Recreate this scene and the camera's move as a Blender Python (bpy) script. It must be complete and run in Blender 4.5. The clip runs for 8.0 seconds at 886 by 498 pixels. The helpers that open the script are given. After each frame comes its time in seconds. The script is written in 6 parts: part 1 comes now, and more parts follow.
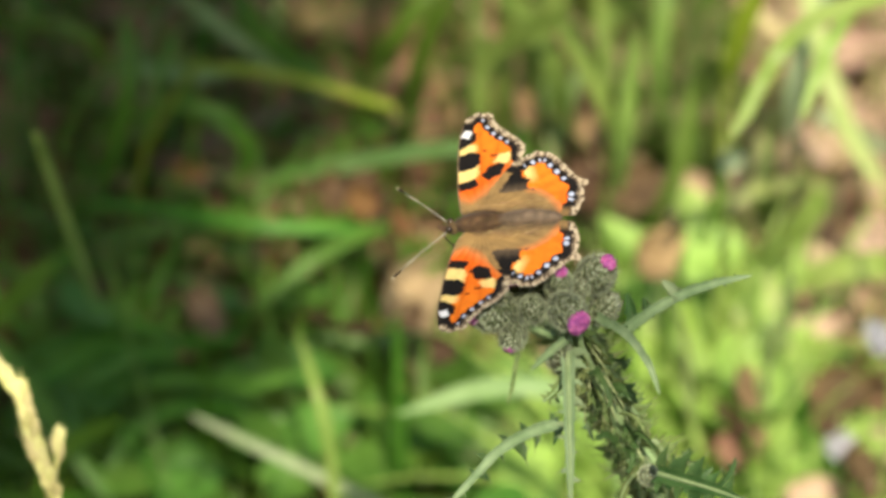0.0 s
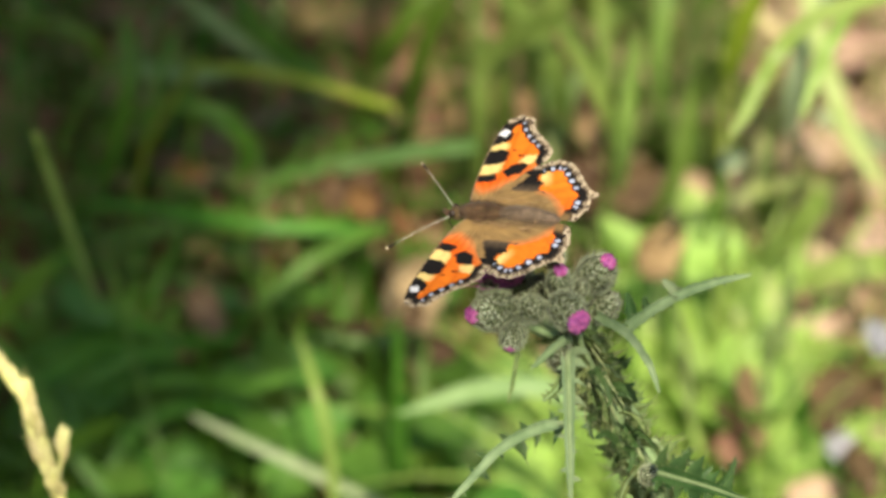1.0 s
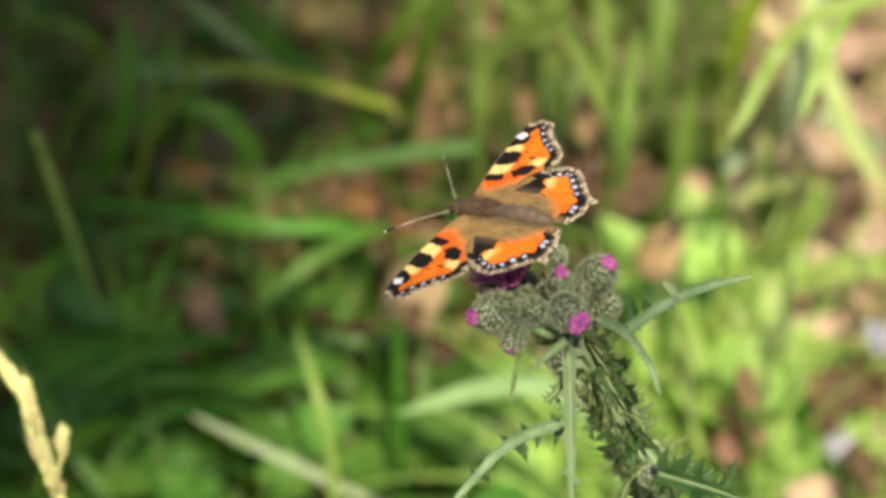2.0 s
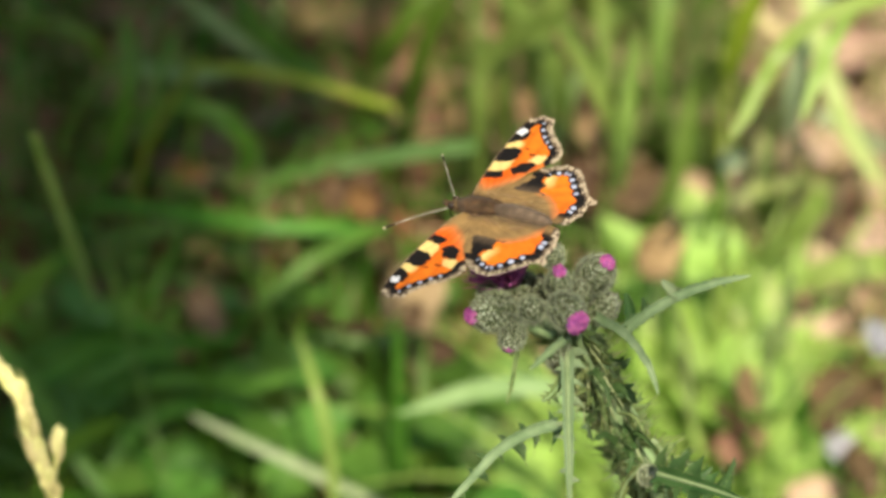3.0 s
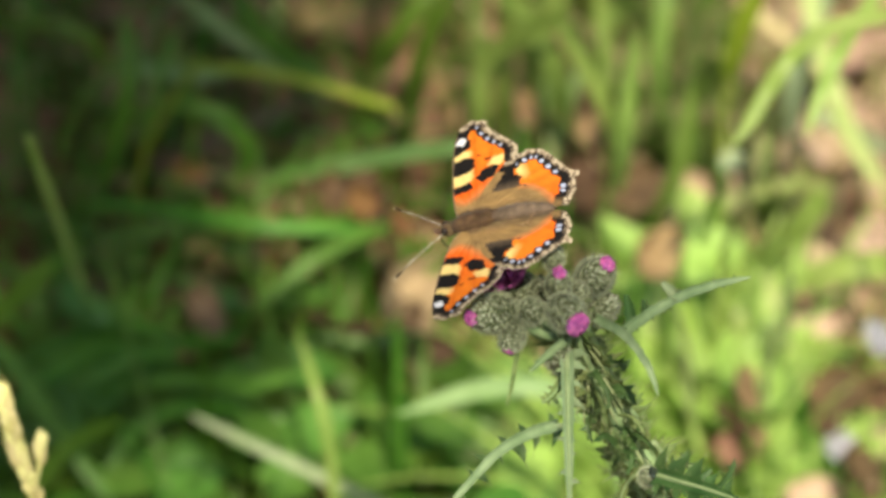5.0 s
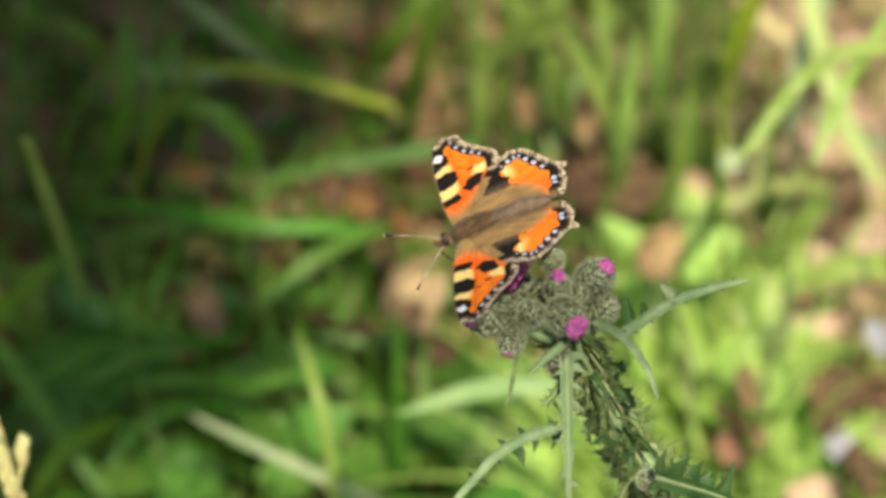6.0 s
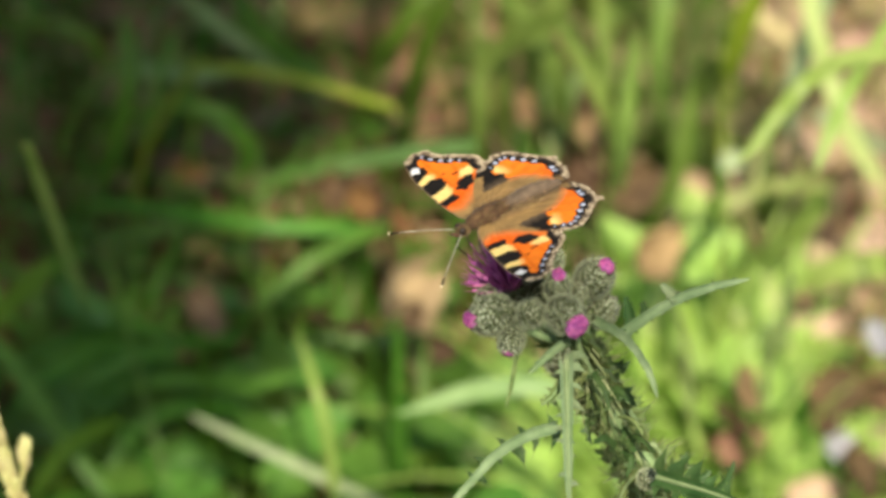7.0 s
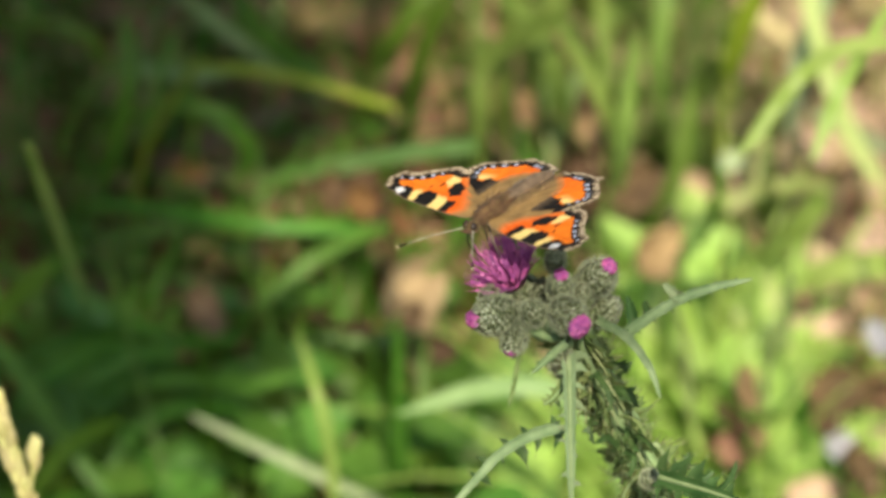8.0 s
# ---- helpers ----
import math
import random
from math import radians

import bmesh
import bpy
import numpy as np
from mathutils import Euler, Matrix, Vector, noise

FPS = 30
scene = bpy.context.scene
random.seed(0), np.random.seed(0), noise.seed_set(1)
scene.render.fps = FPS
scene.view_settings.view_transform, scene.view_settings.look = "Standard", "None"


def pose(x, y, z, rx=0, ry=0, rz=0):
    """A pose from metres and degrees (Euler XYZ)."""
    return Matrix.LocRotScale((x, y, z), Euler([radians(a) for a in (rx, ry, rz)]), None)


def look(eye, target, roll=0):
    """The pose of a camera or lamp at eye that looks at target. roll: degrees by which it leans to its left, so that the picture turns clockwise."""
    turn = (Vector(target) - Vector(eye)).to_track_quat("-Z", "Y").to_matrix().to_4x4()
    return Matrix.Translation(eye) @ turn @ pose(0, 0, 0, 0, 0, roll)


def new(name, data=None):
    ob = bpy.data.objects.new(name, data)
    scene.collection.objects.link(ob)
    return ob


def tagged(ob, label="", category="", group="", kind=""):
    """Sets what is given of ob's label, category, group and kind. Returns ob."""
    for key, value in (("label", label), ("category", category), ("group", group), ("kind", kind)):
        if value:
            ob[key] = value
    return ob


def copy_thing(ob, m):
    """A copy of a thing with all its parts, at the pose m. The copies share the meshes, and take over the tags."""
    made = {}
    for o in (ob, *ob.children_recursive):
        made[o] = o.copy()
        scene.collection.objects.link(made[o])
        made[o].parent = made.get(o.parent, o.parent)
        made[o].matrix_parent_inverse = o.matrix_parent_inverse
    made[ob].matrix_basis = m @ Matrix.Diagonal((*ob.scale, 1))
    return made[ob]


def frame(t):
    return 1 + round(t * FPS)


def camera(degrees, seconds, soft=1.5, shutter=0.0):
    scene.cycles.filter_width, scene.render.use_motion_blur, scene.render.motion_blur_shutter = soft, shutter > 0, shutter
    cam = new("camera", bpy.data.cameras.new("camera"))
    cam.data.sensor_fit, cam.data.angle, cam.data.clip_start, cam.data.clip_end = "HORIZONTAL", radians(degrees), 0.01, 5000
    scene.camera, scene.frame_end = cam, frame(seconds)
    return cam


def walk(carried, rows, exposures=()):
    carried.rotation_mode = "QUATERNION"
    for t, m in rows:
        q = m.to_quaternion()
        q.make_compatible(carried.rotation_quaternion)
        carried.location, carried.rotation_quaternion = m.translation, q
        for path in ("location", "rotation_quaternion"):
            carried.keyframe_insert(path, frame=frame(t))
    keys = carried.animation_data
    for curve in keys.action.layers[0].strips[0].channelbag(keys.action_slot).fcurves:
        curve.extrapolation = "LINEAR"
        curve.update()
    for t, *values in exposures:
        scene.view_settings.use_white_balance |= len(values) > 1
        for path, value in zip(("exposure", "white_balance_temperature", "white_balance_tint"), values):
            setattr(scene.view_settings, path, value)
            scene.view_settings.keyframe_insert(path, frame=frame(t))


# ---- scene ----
MM = 0.001

def part(name, bm, material, parent, label="", smooth=True):
    """Links a bmesh as one mesh object under a thing or a part."""
    me = bpy.data.meshes.new(name)
    bm.to_mesh(me)
    bm.free()
    if smooth:
        me.polygons.foreach_set("use_smooth", [True] * len(me.polygons))
    me.materials.append(material)
    ob = new(name, me)
    ob.parent = parent
    if label:
        ob["label"] = label
    return ob


def thing(name, label, category, where=(0, 0, 0), group="", kind=""):
    ob = new(name)
    ob.location = where
    ob.empty_display_size = 0.01
    return tagged(ob, label, category, group, kind)


def solo(name, bm, material, label, category, where=(0, 0, 0), group="", kind="", smooth=True):
    ob = part(name, bm, material, None, "", smooth)
    ob.location = where
    return tagged(ob, label, category, group, kind)


# ---- camera and its walk ----
FOCUS = (0.0, 0.0, 0.42)
EYE = (0.0, -0.5952, 0.9195)
cam = camera(12.0, 8.0, soft=3.5)
cam.data.dof.use_dof = True
cam.data.dof.focus_distance = 0.7770
cam.data.dof.aperture_fstop = 18.5
walk(cam, [(0.0, look(EYE, FOCUS)), (8.0, look(EYE, FOCUS))], exposures=[(0.0, 0.7, 8000, 8), (8.0, 0.7, 8000, 8)])

# ---- world and sun ----
SUN_UP, SUN_FROM = 52.0, (0.12, -0.993)
sky_world = bpy.data.worlds.new("summer_sky")
scene.world = sky_world
sky_world.use_nodes = True
wn = sky_world.node_tree.nodes
sky = wn.new("ShaderNodeTexSky")
sky.sky_type = "NISHITA"
sky.sun_disc = False
sky.sun_elevation = radians(SUN_UP)
sky.sun_rotation = math.atan2(SUN_FROM[0], SUN_FROM[1])
wn["Background"].inputs["Strength"].default_value = 0.135
sky_world.node_tree.links.new(sky.outputs["Color"], wn["Background"].inputs["Color"])
sun = new("sun", bpy.data.lights.new("sun", "SUN"))
sun.data.energy = 4.7
sun.data.angle = radians(0.6)
sun.data.color = (1.0, 0.98, 0.92)
sun.matrix_basis = look((SUN_FROM[0] * 5, SUN_FROM[1] * 5, 5 * math.tan(radians(SUN_UP))), (0, 0, 0))


# ---- materials ----
def surface(name, dark, light, scale, rough=0.6, thin=0.0, bump=0.3, attribute="", spread=0.25, detail=4.0, fine=6.0, sheen=0.0, gloss=0.24):
    """A procedural surface: two tones mixed by noise at two scales, varied from piece to piece. thin: share of light let through.
    attribute: a colour layer of the mesh that tints it."""
    m = bpy.data.materials.new(name)
    m.use_nodes = True
    nt = m.node_tree
    n, ln = nt.nodes, nt.links.new
    bsdf, out = n["Principled BSDF"], n["Material Output"]
    coord = n.new("ShaderNodeTexCoord")
    big = n.new("ShaderNodeTexNoise")
    big.inputs["Scale"].default_value, big.inputs["Detail"].default_value = scale, detail
    small = n.new("ShaderNodeTexNoise")
    small.inputs["Scale"].default_value, small.inputs["Detail"].default_value = scale * fine, 3.0
    for tex in (big, small):
        ln(coord.outputs["Object"], tex.inputs["Vector"])
    both = n.new("ShaderNodeMath")
    both.operation = "MULTIPLY_ADD"
    both.inputs[1].default_value = 0.35
    ln(small.outputs["Fac"], both.inputs[0])
    ln(big.outputs["Fac"], both.inputs[2])
    ramp = n.new("ShaderNodeValToRGB")
    ramp.color_ramp.elements[0].position, ramp.color_ramp.elements[0].color = 0.45, (*dark, 1)
    ramp.color_ramp.elements[1].position, ramp.color_ramp.elements[1].color = 0.90, (*light, 1)
    ln(both.outputs[0], ramp.inputs["Fac"])
    colour = ramp.outputs["Color"]
    if attribute:
        layer = n.new("ShaderNodeVertexColor")
        layer.layer_name = attribute
        mult = n.new("ShaderNodeMix")
        mult.data_type, mult.blend_type = "RGBA", "MULTIPLY"
        mult.inputs["Factor"].default_value = 1.0
        ln(colour, mult.inputs["A"])
        ln(layer.outputs["Color"], mult.inputs["B"])
        colour = mult.outputs["Result"]
    if spread:
        geo = n.new("ShaderNodeNewGeometry")
        info = n.new("ShaderNodeObjectInfo")
        add = n.new("ShaderNodeMath")
        add.operation = "ADD"
        ln(geo.outputs["Random Per Island"], add.inputs[0])
        ln(info.outputs["Random"], add.inputs[1])
        fract = n.new("ShaderNodeMath")
        fract.operation = "FRACT"
        ln(add.outputs[0], fract.inputs[0])
        hue = n.new("ShaderNodeHueSaturation")
        for name_, lo, hi in (("Hue", 0.5 - spread * 0.12, 0.5 + spread * 0.08), ("Value", 1 - spread, 1 + spread)):
            reach = n.new("ShaderNodeMapRange")
            reach.inputs["To Min"].default_value, reach.inputs["To Max"].default_value = lo, hi
            ln(fract.outputs[0], reach.inputs["Value"])
            ln(reach.outputs["Result"], hue.inputs[name_])
        ln(colour, hue.inputs["Color"])
        colour = hue.outputs["Color"]
    ln(colour, bsdf.inputs["Base Color"])
    bsdf.inputs["Roughness"].default_value = rough
    bsdf.inputs["Specular IOR Level"].default_value = gloss
    if sheen:
        bsdf.inputs["Sheen Weight"].default_value = sheen
        bsdf.inputs["Sheen Roughness"].default_value = 0.4
    if bump:
        bumps = n.new("ShaderNodeBump")
        bumps.inputs["Strength"].default_value = bump
        bumps.inputs["Distance"].default_value = 0.3 / scale / fine
        ln(small.outputs["Fac"], bumps.inputs["Height"])
        ln(bumps.outputs["Normal"], bsdf.inputs["Normal"])
    if thin:
        let = n.new("ShaderNodeBsdfTranslucent")
        ln(colour, let.inputs["Color"])
        mix = n.new("ShaderNodeMixShader")
        mix.inputs["Fac"].default_value = thin
        ln(bsdf.outputs["BSDF"], mix.inputs[1])
        ln(let.outputs["BSDF"], mix.inputs[2])
        ln(mix.outputs["Shader"], out.inputs["Surface"])
    return m


def meadow_ground():
    """Soil under the litter that turns to green turf away from the bare patch."""
    m = surface("meadow_soil", (0.054, 0.026, 0.009), (0.21, 0.108, 0.045), 28, 0.95, 0, 0.8, spread=0)
    n, ln = m.node_tree.nodes, m.node_tree.links.new
    coord, bsdf = n["Texture Coordinate"], n["Principled BSDF"]
    away = n.new("ShaderNodeVectorMath")
    away.operation = "LENGTH"
    ln(coord.outputs["Object"], away.inputs[0])
    patch = n.new("ShaderNodeTexNoise")
    patch.inputs["Scale"].default_value, patch.inputs["Detail"].default_value = 2.2, 8.0
    ln(coord.outputs["Object"], patch.inputs["Vector"])
    add = n.new("ShaderNodeMath")
    add.operation = "MULTIPLY_ADD"
    add.inputs[1].default_value = 0.22
    ln(away.outputs["Value"], add.inputs[0])
    ln(patch.outputs["Fac"], add.inputs[2])
    ease = n.new("ShaderNodeMapRange")
    ease.inputs["From Min"].default_value, ease.inputs["From Max"].default_value = 0.58, 0.85
    ln(add.outputs[0], ease.inputs["Value"])
    blades = n.new("ShaderNodeTexNoise")
    blades.inputs["Scale"].default_value, blades.inputs["Detail"].default_value = 60.0, 6.0
    ln(coord.outputs["Object"], blades.inputs["Vector"])
    turf = n.new("ShaderNodeValToRGB")
    turf.color_ramp.elements[0].position, turf.color_ramp.elements[0].color = 0.35, (0.020, 0.045, 0.010, 1)
    turf.color_ramp.elements[1].position, turf.color_ramp.elements[1].color = 0.70, (0.12, 0.19, 0.035, 1)
    ln(blades.outputs["Fac"], turf.inputs["Fac"])
    mix = n.new("ShaderNodeMix")
    mix.data_type = "RGBA"
    ln(ease.outputs["Result"], mix.inputs["Factor"])
    ln(bsdf.inputs["Base Color"].links[0].from_socket, mix.inputs["A"])
    ln(turf.outputs["Color"], mix.inputs["B"])
    ln(mix.outputs["Result"], bsdf.inputs["Base Color"])
    return m


SOIL = meadow_ground()
LITTER = surface("dead_leaf", (0.115, 0.062, 0.031), (0.37, 0.235, 0.130), 70, 0.8, 0.2, 0.5, spread=0.22)
# leaf shapes added where dark gaps show between plants; darkness put into colour
DARK_LITTER = surface("dark_dead_leaf", (0.040, 0.023, 0.012), (0.12, 0.070, 0.036), 90, 0.75, 0.1, 0.5, spread=0.22)
PALE_LITTER = surface("bleached_leaf", (0.29, 0.19, 0.13), (0.61, 0.45, 0.32), 70, 0.8, 0.2, 0.5, spread=0.2)
RUSSET = surface("russet_leaf", (0.10, 0.046, 0.018), (0.22, 0.105, 0.045), 70, 0.8, 0.2, 0.5, spread=0.15)
OAK_LEAF = surface("tan_oak_leaf", (0.19, 0.125, 0.070), (0.48, 0.35, 0.21), 70, 0.8, 0.2, 0.5, spread=0.15)
TWIG = surface("twig_bark", (0.07, 0.05, 0.035), (0.22, 0.16, 0.11), 120, 0.9, 0, 0.6)
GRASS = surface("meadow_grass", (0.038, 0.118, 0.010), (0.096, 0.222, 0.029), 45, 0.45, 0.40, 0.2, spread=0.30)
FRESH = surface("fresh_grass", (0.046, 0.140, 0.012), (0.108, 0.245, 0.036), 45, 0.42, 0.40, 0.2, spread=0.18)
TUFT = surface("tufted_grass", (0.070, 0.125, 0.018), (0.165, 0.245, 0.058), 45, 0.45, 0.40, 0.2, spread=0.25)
# tone raised to stand for sunlight on the blade lying across
SUNLIT_BLADE = surface("sunlit_blade", (0.22, 0.41, 0.10), (0.38, 0.58, 0.21), 60, 0.45, 0.35, 0.2, spread=0.12)
# meadow grass again, with sunlight put into the paler tone
SUNNY_GRASS = surface("sunny_grass", (0.18, 0.30, 0.055), (0.33, 0.46, 0.13), 45, 0.40, 0.42, 0.2, spread=0.12)
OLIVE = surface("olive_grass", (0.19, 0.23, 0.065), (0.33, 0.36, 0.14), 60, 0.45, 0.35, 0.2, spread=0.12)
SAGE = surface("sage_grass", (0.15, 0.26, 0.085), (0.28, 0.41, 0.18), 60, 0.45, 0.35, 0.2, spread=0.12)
# palest sunlit copy of the grass tone
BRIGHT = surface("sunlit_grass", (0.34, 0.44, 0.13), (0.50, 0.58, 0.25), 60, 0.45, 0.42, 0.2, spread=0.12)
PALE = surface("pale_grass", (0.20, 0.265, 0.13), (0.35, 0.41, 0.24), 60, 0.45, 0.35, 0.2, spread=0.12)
YELLOWING = surface("yellowing_grass", (0.15, 0.23, 0.018), (0.30, 0.37, 0.04), 60, 0.5, 0.35, 0.2, spread=0.12)
STRAW = surface("straw", (0.30, 0.23, 0.11), (0.55, 0.45, 0.26), 70, 0.6, 0.25, 0.3, spread=0.25)
# one herb leaf in two tones, with sunlight and shade put into them
SUNLIT_HERB = surface("sunlit_herb_leaf", (0.30, 0.48, 0.088), (0.455, 0.66, 0.205), 60, 0.5, 0.48, 0.4, spread=0.07)
SHADED_HERB = surface("shaded_herb_leaf", (0.045, 0.14, 0.020), (0.11, 0.25, 0.045), 60, 0.45, 0.35, 0.4, spread=0.15)
# leaves of the unseen tree and bushes added for shade
SCREEN_LEAF = surface("screen_leaf", (0.035, 0.085, 0.018), (0.08, 0.16, 0.035), 50, 0.5, 0.20, 0.4, spread=0.3)
PETAL = surface("pale_petal", (0.26, 0.26, 0.29), (0.41, 0.40, 0.44), 120, 0.6, 0.3, 0.2, spread=0.1)
SEED = surface("ripe_seed_husk", (0.46, 0.44, 0.15), (0.76, 0.71, 0.34), 300, 0.6, 0.25, 0.4, spread=0.2)
WING = surface("wing_scales", (0.66, 0.66, 0.66), (0.80, 0.80, 0.80), 900, 0.75, 0.08, 0.35, attribute="scales", spread=0, gloss=0.10)
FUR = surface("brown_fur", (0.045, 0.027, 0.014), (0.135, 0.080, 0.038), 500, 0.85, 0.1, 0.5, spread=0.35, sheen=0.1)
GOLD_FUR = surface("golden_fur", (0.24, 0.15, 0.07), (0.46, 0.31, 0.16), 500, 0.85, 0.2, 0.3, spread=0.3)
ABDOMEN = surface("abdomen_scales", (0.060, 0.045, 0.028), (0.165, 0.122, 0.075), 500, 0.7, 0, 0.5, spread=0.2, sheen=0.1)
EYE_DARK = surface("eye", (0.01, 0.008, 0.007), (0.03, 0.02, 0.015), 300, 0.25, 0, 0.1, spread=0)
FEELER = surface("feeler", (0.14, 0.13, 0.10), (0.46, 0.43, 0.35), 900, 0.6, 0, 0.2, spread=0)
FEELER_TIP = surface("feeler_tip", (0.6, 0.5, 0.3), (0.8, 0.7, 0.5), 900, 0.6, 0, 0.2, spread=0)
LEG = surface("leg", (0.06, 0.045, 0.035), (0.16, 0.12, 0.09), 500, 0.7, 0, 0.2, spread=0)
BRACT = surface("bract", (0.75, 0.75, 0.75), (1.0, 1.0, 1.0), 400, 0.75, 0.15, 0.3, attribute="tone", spread=0.10, sheen=0.12)
FLORET = surface("floret", (0.33, 0.045, 0.22), (0.62, 0.19, 0.47), 300, 0.42, 0.30, 0.2, spread=0.3, gloss=0.45)
THISTLE = surface("thistle_leaf", (0.108, 0.172, 0.080), (0.230, 0.305, 0.168), 160, 0.55, 0.25, 0.5, spread=0.12, sheen=0.05, gloss=0.25)
THISTLE_RIB = surface("thistle_rib", (0.13, 0.215, 0.09), (0.255, 0.34, 0.17), 200, 0.55, 0.15, 0.3, spread=0.1, sheen=0.05)
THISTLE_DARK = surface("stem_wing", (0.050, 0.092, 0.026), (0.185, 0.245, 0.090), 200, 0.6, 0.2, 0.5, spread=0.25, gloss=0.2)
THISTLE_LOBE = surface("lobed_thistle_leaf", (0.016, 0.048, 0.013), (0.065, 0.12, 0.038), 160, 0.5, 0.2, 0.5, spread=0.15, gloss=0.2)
SPINE = surface("spine", (0.12, 0.15, 0.065), (0.25, 0.28, 0.14), 300, 0.5, 0, 0.1, spread=0.1)


# ---- shapes ----
def spline(points, steps=6, closed=False):
    """A smooth line through points (Catmull-Rom)."""
    p = [Vector(q) for q in points]
    n = len(p)
    out = []
    for i in range(n if closed else n - 1):
        a, b, c, d = (p[(i + k) % n] if closed else p[min(max(i + k, 0), n - 1)] for k in (-1, 0, 1, 2))
        for s in range(steps):
            t = s / steps
            out.append(0.5 * (2 * b + (c - a) * t + (2 * a - 5 * b + 4 * c - d) * t * t + (3 * b - a - 3 * c + d) * t ** 3))
    if not closed:
        out.append(p[-1])
    return out


def tube(bm, line, radii, sides=8):
    """A round, tapered rod along a line of points."""
    rings = []
    side = Vector((0.31, 0.87, 0.38))
    for i, p in enumerate(line):
        way = (line[min(i + 1, len(line) - 1)] - line[max(i - 1, 0)]).normalized()
        side = (side - way * side.dot(way)).normalized()
        other = way.cross(side)
        r = radii[i] if isinstance(radii, (list, tuple)) else radii
        rings.append([bm.verts.new(p + r * (side * math.cos(a) + other * math.sin(a))) for a in [2 * math.pi * k / sides for k in range(sides)]])
    for a, b in zip(rings, rings[1:]):
        for k in range(sides):
            bm.faces.new((a[k], a[(k + 1) % sides], b[(k + 1) % sides], b[k]))
    bm.faces.new(rings[0][::-1])
    bm.faces.new(rings[-1])
    return rings


def strip(bm, line, widths, facing, fold=0.25):
    """A leaf blade along a line: folded along its midrib, with its flat side towards facing."""
    rows = []
    for i, p in enumerate(line):
        way = (line[min(i + 1, len(line) - 1)] - line[max(i - 1, 0)]).normalized()
        across = way.cross(facing)
        across = across.normalized() if across.length > 1e-6 else Vector((1, 0, 0))
        up = across.cross(way)
        w = widths[i] / 2
        rows.append([bm.verts.new(p - across * w + up * w * fold), bm.verts.new(p), bm.verts.new(p + across * w + up * w * fold)])
    for a, b in zip(rows, rows[1:]):
        for k in (0, 1):
            bm.faces.new((a[k], a[k + 1], b[k + 1], b[k]))


def ellipsoid(bm, centre, size, turn=None, u=16, v=10):
    made = bmesh.ops.create_uvsphere(bm, u_segments=u, v_segments=v, radius=1.0)["verts"]
    m = Matrix.Translation(centre) @ (turn.to_4x4() if turn else Matrix.Identity(4)) @ Matrix.Diagonal((*size, 1))
    bmesh.ops.transform(bm, matrix=m, verts=made)
    return made


VIEW_BACK = Vector((0.0, -0.766, 0.643))


# ---- ground ----
def ground():
    """One sheet of bare, bumpy soil out to the horizon."""
    steps = [math.sinh(k / 60 * 6.2) / math.sinh(6.2) * 400 for k in range(-60, 61)]
    bm = bmesh.new()
    grid = []
    for y in steps:
        row = []
        for x in steps:
            near = math.exp(-(x * x + y * y) / 16)
            z = 0.010 * near * noise.noise(Vector((x * 9, y * 9, 0))) + 0.03 * (1 - near) * noise.noise(Vector((x * 0.4, y * 0.4, 3))) - 0.006
            row.append(bm.verts.new((x, y + 0.5, z)))
        grid.append(row)
    for a, b in zip(grid, grid[1:]):
        for k in range(len(a) - 1):
            bm.faces.new((a[k], a[k + 1], b[k + 1], b[k]))
    solo("ground", bm, SOIL, "dark bare soil under grass and leaf litter", "ground", kind="structure")


ground()


def scatter(name, count, area, height, width, material, label, lean=0.8, seed=1, keep=None, category="grass"):
    """Loose blades of grass, rooted in the ground, as one mass. area: x0, x1, y0, y1."""
    rng = random.Random(seed)
    bm = bmesh.new()
    for _ in range(count):
        x, y = rng.uniform(area[0], area[1]), rng.uniform(area[2], area[3])
        if keep and not keep(x, y, rng):
            continue
        h, w, a = rng.uniform(*height), rng.uniform(*width), rng.uniform(0, 2 * math.pi)
        out = Vector((math.cos(a), math.sin(a), 0)) * rng.uniform(0.2, 1.0) * lean * h
        base = Vector((x, y, -0.004))
        tip = base + out + Vector((0, 0, h * rng.uniform(0.45, 1.0)))
        mid = base + out * 0.28 + Vector((0, 0, h * 0.72))
        n = 6
        line = [base * (1 - t) ** 2 + mid * 2 * t * (1 - t) + tip * t * t for t in [k / n for k in range(n + 1)]]
        side = Vector((-math.sin(a), math.cos(a), 0))
        rows = []
        for k, p in enumerate(line):
            wk = w * (0.55 + 0.45 * math.sin(math.pi * min(1, k / n * 1.2 + 0.15))) * (1 - (k / n) ** 3) * 0.5 + 0.0002
            rows.append((bm.verts.new(p - side * wk), bm.verts.new(p + Vector((0, 0, -wk * 0.35))), bm.verts.new(p + side * wk)))
        for p, q in zip(rows, rows[1:]):
            bm.faces.new((p[0], p[1], q[1], q[0]))
            bm.faces.new((p[1], p[2], q[2], q[1]))
    return solo(name, bm, material, label, category, kind="stuff")


def open_patch(x, y, rng):
    """Thins the grass where the leaf litter lies bare."""
    if x > 0.095 and rng.random() < 0.7 or 0.02 < x < 0.07 and 0.42 < y < 0.58 and rng.random() < 0.7:
        return False
    return noise.noise(Vector((x * 8, y * 8, 7))) > (0.08 if y > 0.48 else -0.12) or rng.random() < 0.18


def sunny_patch(x, y, rng):
    return noise.noise(Vector((x * 10, y * 10, 3))) > -0.05 and (x < 0.10 or rng.random() < 0.05)


